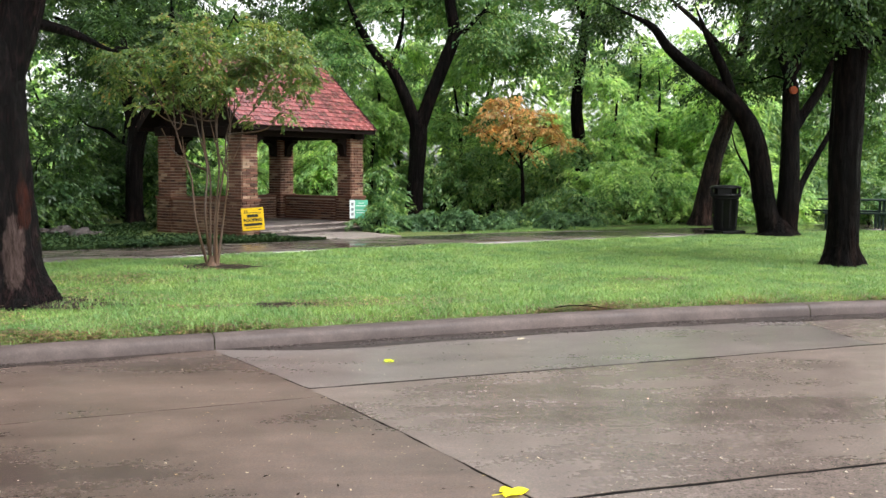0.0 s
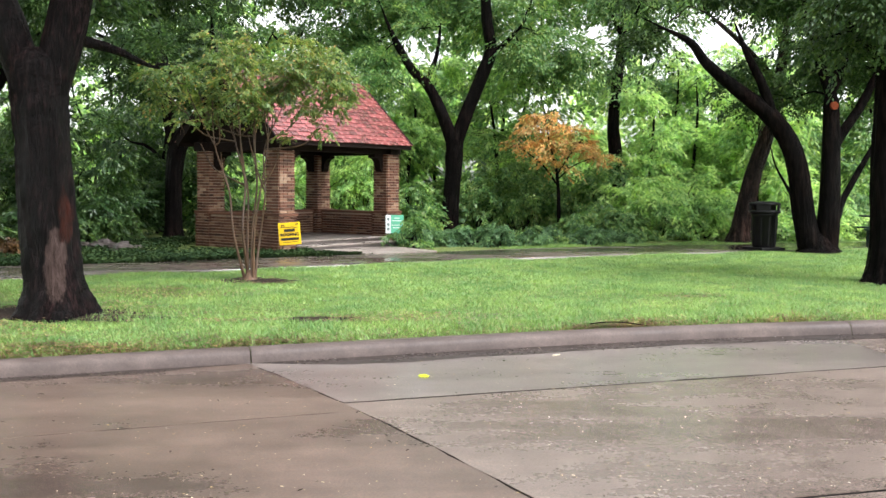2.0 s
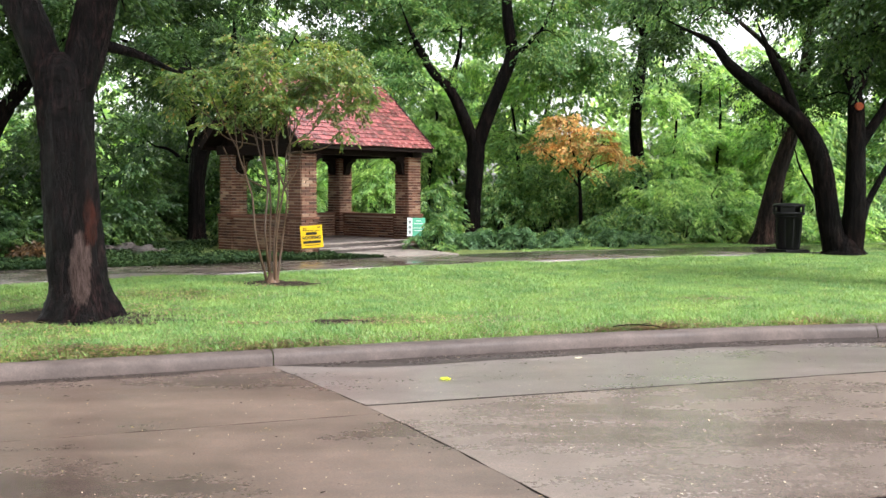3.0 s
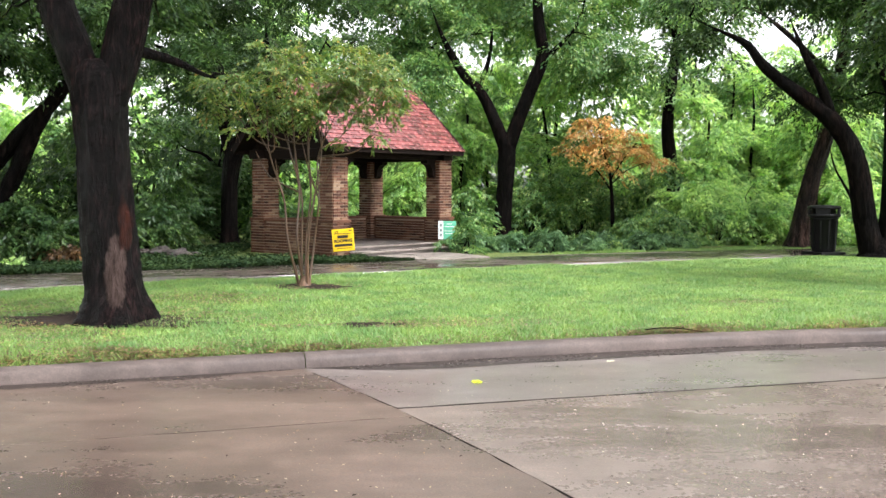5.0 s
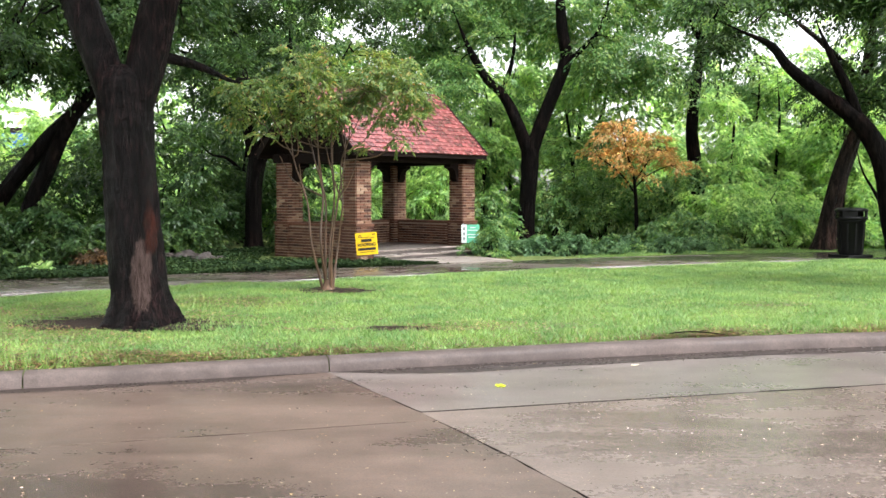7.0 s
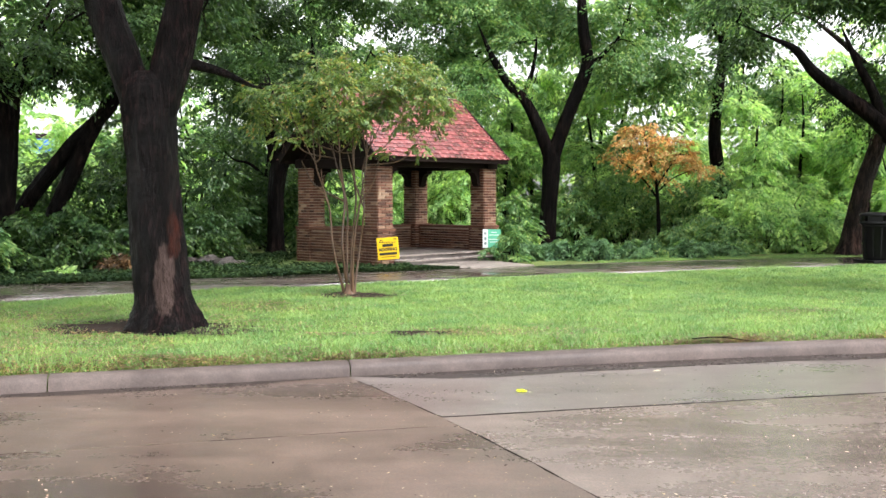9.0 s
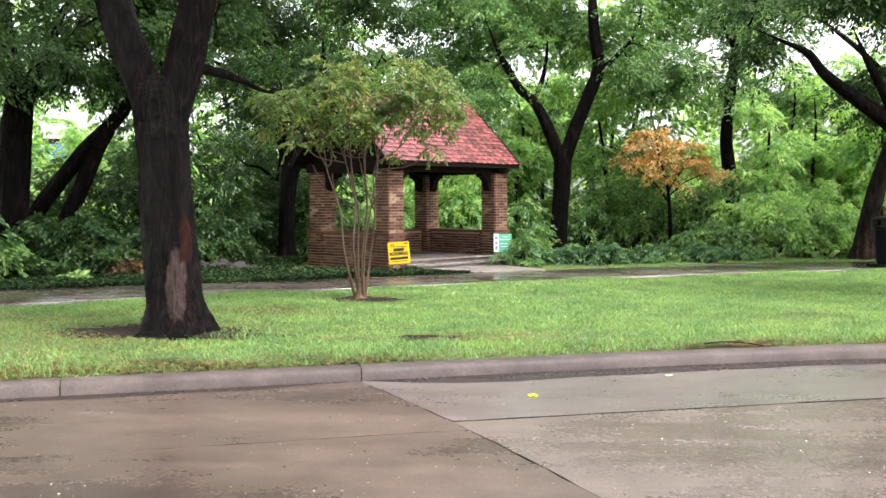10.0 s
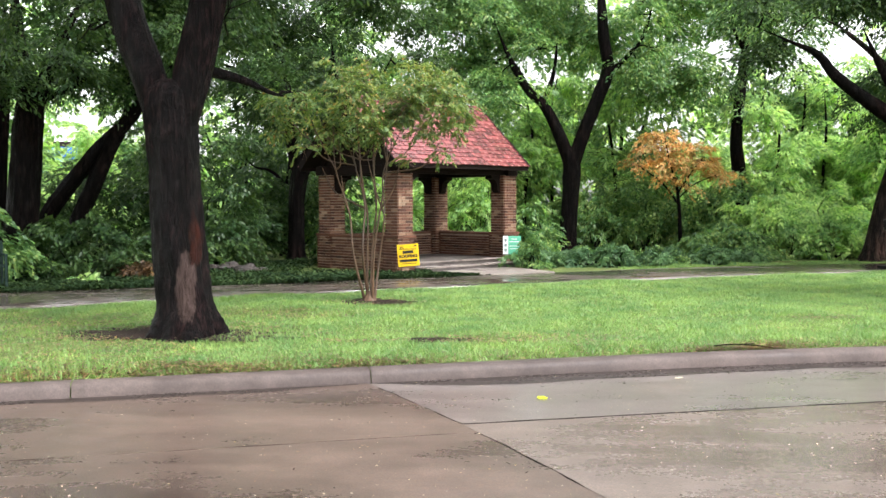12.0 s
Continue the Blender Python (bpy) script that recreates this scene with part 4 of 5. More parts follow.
def make_signs():
    ob = thing("yard_sign", pose(-1.74, 19.05, 0.17, 0, 0, -9), "yellow roofing yard sign with black lettering on wire legs", "sign")
    board = part("board", boxed((0, 0, 0.45), (0.44, 0.012, 0.44), m=Matrix.Translation((0, 0, 0.45)) @ Matrix.Rotation(radians(-5), 4, "Y") @ Matrix.Diagonal((1, 1, 1, 1)), bevel=0.002), YELLOW, ob)
    tip = Matrix.Translation((0, 0, 0.45)) @ Matrix.Rotation(radians(-5), 4, "Y")

    def ink(name, rects):
        bm = bmesh.new()
        for x, z, w, h in rects:
            block(bm, None, (w, 0.004, h), m=tip @ Matrix.Translation((x, -0.009, z)))
        part(name, bm, INK, board)

    ink("roofline_mark", [(-0.12, 0.13, 0.10, 0.012), (-0.15, 0.15, 0.012, 0.04), (-0.10, 0.15, 0.012, 0.05), (-0.125, 0.172, 0.06, 0.012)])
    ink("roofline_stroke", [(0.02, 0.125, 0.16, 0.01), (0.13, 0.115, 0.08, 0.01), (0.16, 0.18, 0.06, 0.02)])
    ink("name_bar", [(0.0, 0.065, 0.22, 0.055)])
    ink("number_bar", [(0.0, -0.105, 0.36, 0.05)])
    ink("foot_line", [(0.0, -0.165, 0.30, 0.01)])
    cu = bpy.data.curves.new("lettering", "FONT")
    cu.body, cu.size, cu.align_x, cu.align_y, cu.extrude, cu.offset = "ROOFING", 0.084, "CENTER", "CENTER", 0.001, 0.0035
    tmp = bpy.data.objects.new("lettering", cu)
    scene.collection.objects.link(tmp)
    bpy.context.view_layer.update()
    me = bpy.data.meshes.new_from_object(tmp.evaluated_get(bpy.context.evaluated_depsgraph_get()))
    bpy.data.objects.remove(tmp)
    me.transform(tip @ Matrix.Translation((0, -0.009, -0.02)) @ Matrix.Rotation(radians(90), 4, "X"))
    me.materials.clear()
    part("lettering", me, INK, board, "black letters")
    for x in (-0.14, 0.14):
        part("wire_leg", boxed((x, 0.008, 0.14), (0.008, 0.008, 0.28)), BLACK_PLASTIC, ob)
    # notice: white column with three marks beside a mint green panel
    ob = thing("notice_sign", pose(0.37, 22.0, 0.17, 0, 0, 0), "white and mint green notice sign on short wire legs", "sign")
    board = part("board", boxed((-0.14, 0, 0.52), (0.12, 0.012, 0.42), bevel=0.002), WHITE, ob)
    panel = part("panel", boxed((0.065, 0, 0.52), (0.29, 0.014, 0.42), bevel=0.002), MINT, ob)
    for z in (0.64, 0.52, 0.41):
        bm = bmesh.new()
        bar(bm, -0.14, z, 0.055, 0.06)
        bar(bm, -0.14, z - 0.042, 0.035, 0.012)
        part("mark", bm, BLACK_GREY, board)
    for z, w in ((0.66, 0.12), (0.60, 0.22), (0.50, 0.24), (0.44, 0.2)):
        part("text_bar", boxed((0.06, -0.009, z), (w, 0.004, 0.016)), WHITE, panel)
    for x in (-0.13, 0.15):
        part("wire_leg", boxed((x, 0.008, 0.16), (0.008, 0.008, 0.32)), BLACK_PLASTIC, ob)


BLACK_GREY = surface("grey_ink", (0.16, 0.20, 0.19), (0.22, 0.26, 0.25), 3, (0.5, 0.6), 0.02)


def make_stones():
    r = np.random.default_rng(21)
    for x, y, s in ((-5.75, 20.5, 0.26), (-5.35, 20.35, 0.22), (-6.2, 20.7, 0.18), (-5.05, 20.6, 0.13)):
        bm = bmesh.new()
        bmesh.ops.create_icosphere(bm, subdivisions=3, radius=1.0)
        off = Vector(r.uniform(0, 50, 3))
        for v in bm.verts:
            k = 1 + 0.45 * noise.noise(v.co * 1.3 + off) + 0.12 * noise.noise(v.co * 4 + off)
            v.co = Vector((v.co.x * s * 1.2 * k, v.co.y * s * k, v.co.z * s * 0.62 * k))
        ob = part("boulder", bm, STONE, None)
        ob.location = (x, y, 0.17 + s * 0.25)
        tagged(ob, "weathered brown boulder lying in the ivy bed", "rock", "boulders by the path")


make_pavilion()
make_bin()
make_table(pose(12.85, 22.9, 0.17, 0, 0, -20), "dark green steel picnic table standing on the grass")
make_bench()
make_signs()
make_stones()

# ---- trees ----
def shade_tree():
    """The large forked tree by the kerb, with a bare scar low on its trunk."""
    b = (-3.5, 10.7, 0.15)
    trunk = [(-3.5, 10.7, 0.1, 0.36), (-3.52, 10.7, 0.42, 0.33), (-3.56, 10.7, 0.80, 0.305), (-3.6, 10.7, 1.41, 0.292), (-3.63, 10.7, 2.05, 0.285), (-3.65, 10.7, 2.5, 0.30), (-3.66, 10.7, 2.85, 0.30), (-3.66, 10.72, 3.02, 0.2)]
    limbs = [
        [(-3.66, 10.7, 2.35, 0.16), (-3.78, 10.7, 2.75, 0.20), (-3.99, 10.7, 3.32, 0.205), (-4.14, 10.72, 3.75, 0.2), (-4.35, 10.8, 4.5, 0.18), (-4.7, 10.9, 5.6, 0.13)],
        [(-3.62, 10.7, 2.35, 0.16), (-3.5, 10.7, 2.75, 0.20), (-3.35, 10.7, 3.31, 0.205), (-3.2, 10.7, 3.94, 0.2), (-3.05, 10.8, 4.8, 0.17), (-2.8, 11.0, 6.0, 0.12)],
        [(-3.4, 10.9, 3.2, 0.07), (-3.1, 11.2, 3.15, 0.055), (-2.89, 11.3, 3.08, 0.04), (-2.68, 11.4, 2.98, 0.025), (-2.55, 11.5, 2.95, 0.012)],
    ]
    r = np.random.default_rng(3)
    clumps = clump_cloud((-6.5, -4.4), (10.2, 12.5), (3.9, 5.6), 16, (0.4, 0.7), r=r) + clump_cloud((-3.2, -1.4), (10.2, 12.5), (4.1, 5.6), 14, (0.4, 0.7), r=r)
    # the wide cloud of high clumps is unseen, added to shade the left side
    clumps += clump_cloud((-4.6, -3.2), (11.5, 13), (4.6, 6), 6, (0.4, 0.6), r=r) + clump_cloud((-9.0, -1.6), (6.5, 16.5), (5.9, 8.6), 34, (0.8, 1.25), r=r) + [(-3.1, 10.8, 3.75, 0.22, 0.22, 0.2), (-4.75, 11.0, 3.75, 0.35, 0.3, 0.25), (-2.5, 11.5, 3.1, 0.25, 0.25, 0.2), (-3.0, 10.9, 4.0, 0.3, 0.3, 0.25)]
    tree("shade_tree", "large dark-barked shade tree forking above a scarred trunk", b, trunk, limbs, clumps, 62000, (0.085, 0.046), BARK, LEAF_DARK_SHADED, 0.5, 4, twig=0.02, spread=0.2)


def crape_myrtle():
    b = (-1.89, 14.31, 0.16)
    r = np.random.default_rng(8)
    ends = [(-2.4, 14.15, 2.8), (-2.22, 14.6, 2.9), (-2.05, 14.2, 3.0), (-1.8, 14.5, 3.0), (-1.62, 14.1, 2.9), (-1.42, 14.45, 2.75)]
    limbs = []
    for i, e in enumerate(ends):
        a = 2 * math.pi * i / len(ends)
        s = (b[0] + 0.06 * math.cos(math.pi - math.pi * i / 5), b[1] + 0.05 * math.sin(a), 0.12)
        way = np.array(e) - np.array(s)
        mids = [np.array(s) + way * t + np.array([r.normal(0, 0.06), r.normal(0, 0.05), 0]) + np.array([-0.2 * way[0] * math.sin(math.pi * t), 0, 0]) for t in (0.28, 0.52, 0.76)]
        limbs.append([s + (0.025,), tuple(mids[0]) + (0.017,), tuple(mids[1]) + (0.013,), tuple(mids[2]) + (0.010,), e + (0.006,)])
        for t, rad in ((0.52, 0.013), (0.7, 0.011), (0.8, 0.009)):  # forks that reach out into the crown
            f = np.array(s) + way * t
            g = f + np.array([r.uniform(-0.75, 0.75), r.uniform(-0.4, 0.4), r.uniform(0.5, 0.95)])
            m = (f + g) / 2 + np.array([(g[0] - f[0]) * 0.12, 0, -0.06])
            limbs.append([tuple(mids[1] if t < 0.6 else mids[2]) + (rad,), tuple(m) + (rad * 0.8,), tuple(g) + (rad * 0.4,)])
    clumps = []
    while len(clumps) < 58:
        q = r.uniform(-1, 1, 3)
        if 0.15 < q @ q < 1:
            k = r.uniform(0.15, 0.34)
            clumps.append((-1.85 + 1.5 * q[0] + 0.1 * q[2], 14.3 + 0.85 * q[1], 3.24 + 0.68 * q[2] - 0.12 * abs(q[0]), k, k, k * 0.75))
    clumps += [(-3.25, 14.3, 2.75, 0.2, 0.2, 0.14), (-2.75, 14.0, 2.45, 0.2, 0.2, 0.16), (-0.55, 14.2, 2.75, 0.22, 0.2, 0.14), (-0.85, 14.1, 2.4, 0.18, 0.2, 0.16), (-1.3, 13.9, 2.3, 0.14, 0.14, 0.12)]
    tree("crape_myrtle", "young multi-stemmed crape myrtle with tan stems on the lawn", b, [(-1.89, 14.31, 0.1, 0.11), (-1.89, 14.31, 0.2, 0.09), (-1.89, 14.31, 0.34, 0.05)], limbs, clumps, 18500, (0.065, 0.034), BARK_PALE, LEAF_MYRTLE, 0.15, 9, "tree", 9, 0.075, 0.008)


def upright_tree():
    b = (7.86, 14.36, 0.15)
    trunk = [(7.86, 14.36, 0.1, 0.29), (7.86, 14.36, 0.42, 0.25), (7.86, 14.36, 0.96, 0.232), (7.84, 14.36, 1.67, 0.232), (7.85, 14.36, 2.55, 0.232), (7.87, 14.36, 3.24, 0.232), (7.88, 14.36, 4.2, 0.22), (7.9, 14.4, 5.4, 0.18), (7.9, 14.4, 6.6, 0.1)]
    limbs = [[(7.87, 14.36, 3.3, 0.09), (7.4, 14.4, 3.9, 0.07), (6.7, 14.5, 4.5, 0.03)], [(7.9, 14.36, 3.2, 0.09), (8.5, 14.5, 3.8, 0.07), (9.3, 14.6, 4.3, 0.03)], [(7.88, 14.36, 4.4, 0.09), (7.3, 14.0, 5.2, 0.06), (6.8, 13.8, 5.8, 0.03)]]
    r = np.random.default_rng(12)
    clumps = clump_cloud((6.6, 9.6), (13.4, 15.6), (3.9, 6.4), 38, (0.4, 0.75), r=r) + clump_cloud((7.0, 9.0), (14.0, 15.4), (3.45, 4.0), 6, (0.25, 0.4), r=r)
    tree("upright_tree", "straight dark-trunked tree standing on the lawn", b, trunk, limbs, clumps, 36000, (0.085, 0.045), BARK_FAR, LEAF_DARK_SHADED, 0.35, 13)


def many_stemmed_tree():
    b = (9.83, 20.8, 0.15)
    trunk = [(9.83, 20.8, 0.1, 0.42), (9.83, 20.8, 0.3, 0.34), (9.82, 20.8, 0.5, 0.24), (9.8, 20.8, 0.68, 0.08)]
    left = [(9.66, 20.8, 0.15, 0.26), (9.44, 20.8, 1.14, 0.24), (9.29, 20.8, 1.99, 0.23), (9.03, 20.8, 2.68, 0.21), (8.54, 20.8, 3.27, 0.18), (7.8, 20.8, 3.8, 0.142), (7.16, 20.8, 4.31, 0.108), (6.79, 20.8, 4.75, 0.084), (6.21, 20.8, 5.04, 0.06), (5.32, 20.8, 5.43, 0.03)]
    right = [(10.0, 20.8, 0.15, 0.26), (10.05, 20.8, 1.14, 0.235), (10.04, 20.8, 2.38, 0.2), (10.0, 20.8, 3.46, 0.172), (9.95, 20.8, 4.0, 0.14)]
    limbs = [left, right,
             [(8.72, 20.8, 3.05, 0.10), (8.55, 20.75, 3.5, 0.11), (8.34, 20.7, 3.95, 0.098), (8.01, 20.7, 4.55, 0.074), (7.6, 20.6, 5.36, 0.05)],
             [(9.98, 20.8, 3.7, 0.12), (9.71, 20.8, 4.43, 0.11), (9.42, 20.8, 5.29, 0.086), (9.2, 20.8, 6.02, 0.061)],
             [(9.98, 20.8, 3.7, 0.13), (10.36, 20.8, 4.69, 0.11), (10.66, 20.8, 5.44, 0.086), (10.9, 20.8, 6.19, 0.061)],
             [(10.03, 20.8, 2.4, 0.11), (10.24, 20.8, 2.77, 0.11), (10.69, 20.8, 3.47, 0.098), (11.05, 20.8, 4.2, 0.074), (11.5, 20.8, 5.0, 0.04)],
             [(10.08, 21.0, 0.6, 0.09), (10.38, 21.1, 0.95, 0.085), (10.56, 21.2, 1.37, 0.075), (11.03, 21.2, 2.24, 0.062), (11.45, 21.2, 2.97, 0.04)],
             [(9.5, 21.0, 1.0, 0.05), (9.25, 21.2, 1.6, 0.035), (9.0, 21.3, 2.1, 0.02), (8.85, 21.3, 2.6, 0.01)]]
    r = np.random.default_rng(17)
    clumps = clump_cloud((8.2, 13.4), (20.2, 24), (5.2, 7.8), 36, (0.6, 1.0), r=r) + clump_cloud((5.0, 8.6), (20.3, 23), (5.4, 7.6), 10, (0.5, 0.85), r=r)
    clumps += clump_cloud((5.1, 7.6), (20, 22), (4.5, 5.2), 5, (0.3, 0.5), r=r) + clump_cloud((9.3, 13), (21.2, 23.5), (3.7, 5.0), 14, (0.45, 0.7), r=r)
    clumps += clump_cloud((8.3, 9.4), (21.5, 23.5), (3.6, 4.8), 6, (0.4, 0.6), r=r)
    ob = tree("many_stemmed_tree", "spreading tree with several dark leaning stems from one base", b, trunk, limbs, clumps, 80000, (0.11, 0.055), BARK_FAR, LEAF_DARK_SHADED, 0.4, 18, spread=0.26)
    bm = bmesh.new()
    bmesh.ops.create_cone(bm, cap_ends=True, segments=16, radius1=0.1, radius2=0.085, depth=0.05, matrix=Matrix.Translation((10.0 - b[0], -0.17, 3.42 - b[2])) @ Matrix.Rotation(radians(90), 4, "X"))
    part("pruning_cut", bm, CUT_WOOD, ob, "reddish pruning cut on a stem")


def leaning_tree():
    b = (9.44, 24.6, 0.15)
    trunk = [(9.44, 24.6, 0.1, 0.27), (9.6, 24.6, 1.04, 0.232), (9.85, 24.6, 2.13, 0.203), (10.12, 24.6, 2.95, 0.188), (10.36, 24.6, 4.03, 0.159), (10.54, 24.6, 5.5, 0.13), (10.7, 24.6, 7.2, 0.09)]
    limbs = [[(10.3, 24.6, 3.7, 0.1), (11.2, 24.8, 4.8, 0.08), (12.4, 25, 6.0, 0.04)], [(10.4, 24.6, 4.3, 0.1), (9.4, 24.8, 5.4, 0.07), (8.4, 25, 6.3, 0.04)]]
    r = np.random.default_rng(23)
    clumps = clump_cloud((7.8, 14.5), (23.8, 27), (5.6, 8.0), 19, (0.6, 1.1), r=r)
    tree("leaning_tree", "leaning brown-barked tree beyond the footpath", b, trunk, limbs, clumps, 23000, (0.12, 0.06), BARK_GREY, LEAF, 0.4, 24, spread=0.28)


def forked_tree():
    b = (2.0, 27.0, 0.1)
    trunk = [(1.99, 27, 0.05, 0.30), (2.04, 27, 1.01, 0.24), (2.1, 27, 1.9, 0.235), (2.13, 27, 2.43, 0.245), (2.14, 27, 2.85, 0.24)]
    limbs = [[(2.12, 27, 2.5, 0.17), (2.05, 27, 2.85, 0.185), (1.78, 27, 3.53, 0.172), (1.39, 27, 4.32, 0.143), (0.92, 27, 4.79, 0.125), (0.37, 27, 5.74, 0.095), (-0.1, 27, 6.9, 0.05)],
             [(2.14, 27, 2.5, 0.17), (2.2, 27, 2.85, 0.195), (2.49, 27, 3.68, 0.19), (2.87, 27, 4.62, 0.185), (3.12, 27, 5.39, 0.172), (2.99, 27, 6.33, 0.155), (2.91, 27, 7.9, 0.11), (3.0, 27, 9.8, 0.06)],
             [(3.1, 27, 5.2, 0.085), (3.6, 27, 5.65, 0.065), (4.1, 27, 6.3, 0.045), (4.4, 27, 7.4, 0.03)],
             [(1.3, 27, 4.4, 0.08), (1.6, 26.8, 5.2, 0.06), (1.7, 26.6, 6.2, 0.03)]]
    r = np.random.default_rng(29)
    clumps = clump_cloud((-2.2, 6.0), (27.6, 30.6), (5.9, 9.0), 40, (0.55, 1.0), r=r) + clump_cloud((-0.6, 1.2), (26.8, 28.2), (4.6, 6.2), 9, (0.35, 0.6), r=r)
    clumps += clump_cloud((3.6, 4.6), (26.6, 27.6), (5.8, 7.2), 5, (0.35, 0.5), r=r) + clump_cloud((3.0, 6.2), (26.6, 28.8), (4.8, 6.4), 10, (0.45, 0.75), r=r) + clump_cloud((-0.4, 1.3), (25.5, 26.8), (4.0, 5.0), 5, (0.3, 0.5), r=r)
    tree("forked_tree", "tall dark tree forking into two limbs behind the herb bed", b, trunk, limbs, clumps, 70000, (0.13, 0.055), BARK_FAR, LEAF, 0.5, 30, spread=0.26)


def shelter_tree():
    b = (-5.18, 24.5, 0.1)
    trunk = [(-5.14, 24.5, 0.0, 0.24), (-5.13, 24.5, 1.09, 0.20), (-5.1, 24.5, 1.96, 0.21), (-4.94, 24.5, 2.61, 0.225), (-4.5, 24.5, 3.09, 0.21), (-3.71, 24.5, 3.75, 0.17), (-3.12, 24.5, 4.5, 0.115), (-2.5, 24.5, 5.6, 0.06)]
    limbs = [[(-5.1, 24.5, 2.4, 0.12), (-5.2, 24.5, 3.0, 0.14), (-5.26, 24.5, 3.6, 0.14), (-5.3, 24.5, 4.71, 0.115), (-5.58, 24.5, 6.0, 0.087)],
             [(-5.25, 24.5, 4.3, 0.08), (-6.2, 24.2, 4.9, 0.06), (-7.2, 24, 5.3, 0.03)], [(-3.7, 24.5, 3.8, 0.09), (-4.0, 24.2, 4.8, 0.07), (-4.1, 24, 5.8, 0.03)]]
    r = np.random.default_rng(31)
    clumps = clump_cloud((-8.4, -1.6), (22.6, 27), (4.8, 8.4), 40, (0.5, 0.95), r=r) + clump_cloud((-6.6, -4.4), (23, 26), (3.7, 5.0), 12, (0.4, 0.7), r=r)
    tree("shelter_tree", "dark curved tree growing beside the brick shelter", b, trunk, limbs, clumps, 72000, (0.11, 0.05), BARK_FAR, LEAF_DARK_SHADED, 0.4, 33, spread=0.24)


def western_trees():
    r = np.random.default_rng(37)
    trunk = [(-9.75, 19, 0.05, 0.38), (-9.62, 19, 1.2, 0.33), (-9.51, 19, 2.37, 0.31), (-9.43, 19, 3.28, 0.29), (-9.36, 19, 3.9, 0.24)]
    limbs = [[(-9.4, 19, 3.4, 0.16), (-9.52, 19, 4.31, 0.165), (-9.62, 19, 5.1, 0.146), (-9.65, 19, 6.3, 0.1)], [(-9.38, 19, 3.4, 0.16), (-8.98, 19, 4.3, 0.16), (-8.69, 19, 4.97, 0.123), (-8.21, 19, 5.9, 0.07)], [(-9.2, 19, 3.75, 0.08), (-8.6, 19, 4.0, 0.07), (-8.1, 19.1, 4.3, 0.04)]]
    clumps = clump_cloud((-12.2, -7.4), (17, 21), (4.3, 7.4), 25, (0.5, 0.9), r=r) + clump_cloud((-10.6, -9.3), (17.6, 18.8), (3.6, 4.6), 6, (0.35, 0.55), r=r)
    tree("woodland_tree", "thick dark forked tree rising from the shrubs", (-9.75, 19, 0.1), trunk, limbs, clumps, 40000, (0.10, 0.05), BARK_FAR, LEAF_DARK_SHADED, 0.4, 38)
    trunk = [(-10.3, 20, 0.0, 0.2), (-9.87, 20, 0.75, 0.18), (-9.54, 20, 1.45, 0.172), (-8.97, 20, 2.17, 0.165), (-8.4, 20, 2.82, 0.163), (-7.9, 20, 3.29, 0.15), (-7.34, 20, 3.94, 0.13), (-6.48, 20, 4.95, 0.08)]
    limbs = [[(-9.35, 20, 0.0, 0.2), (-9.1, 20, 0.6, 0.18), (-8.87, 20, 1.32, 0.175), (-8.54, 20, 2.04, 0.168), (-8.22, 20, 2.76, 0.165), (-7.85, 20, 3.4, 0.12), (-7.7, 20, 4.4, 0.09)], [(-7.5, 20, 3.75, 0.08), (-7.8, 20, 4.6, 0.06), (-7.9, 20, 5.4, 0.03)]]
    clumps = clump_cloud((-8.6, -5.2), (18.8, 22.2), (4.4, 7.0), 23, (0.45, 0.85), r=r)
    tree("woodland_tree", "tree of two dark stems leaning together over the shrubs", (-9.8, 20, 0.1), trunk, limbs, clumps, 36000, (0.10, 0.05), BARK_FAR, LEAF_DARK_SHADED, 0.3, 41)
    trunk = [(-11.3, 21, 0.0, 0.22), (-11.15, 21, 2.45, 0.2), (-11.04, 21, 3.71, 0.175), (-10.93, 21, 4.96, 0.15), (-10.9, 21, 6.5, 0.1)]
    tree("woodland_tree", "slim dark tree at the edge of the woods", (-11.3, 21, 0.1), trunk, [], clump_cloud((-13, -9.8), (20, 23), (4.8, 7.5), 10, (0.5, 0.9), r=r), 9000, (0.11, 0.05), BARK_FAR, LEAF_DARK_SHADED, 0.3, 44)
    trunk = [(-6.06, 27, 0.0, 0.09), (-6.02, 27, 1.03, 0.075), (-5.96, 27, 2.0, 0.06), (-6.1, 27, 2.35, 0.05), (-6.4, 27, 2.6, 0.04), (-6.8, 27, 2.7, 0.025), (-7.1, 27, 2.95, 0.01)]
    tree("woodland_tree", "thin dark tree with a crooked top among the undergrowth", (-6.06, 27, 0.1), trunk, [[(-5.97, 27, 1.9, 0.07), (-5.8, 27, 3.0, 0.06), (-5.9, 27, 4.4, 0.04)]], clump_cloud((-7.4, -5), (26.5, 28), (4, 6), 6, (0.5, 0.8), r=r), 6000, (0.12, 0.06), BARK_FAR, LEAF_DARK_SHADED, 0.3, 47)
    trunk = [(7.42, 29, -0.1, 0.22), (7.41, 29, 0.95, 0.195), (7.19, 29, 2.8, 0.19), (7.13, 29, 3.63, 0.175), (7.26, 29, 5.13, 0.154), (7.38, 29, 6.45, 0.12), (7.33, 29, 8.2, 0.07)]
    limbs = [[(7.3, 29, 5.6, 0.07), (7.7, 29, 6.3, 0.05), (8.0, 29, 7.3, 0.03)], [(7.35, 29, 6.1, 0.07), (7.0, 29, 6.8, 0.05), (6.7, 29, 7.6, 0.03)]]
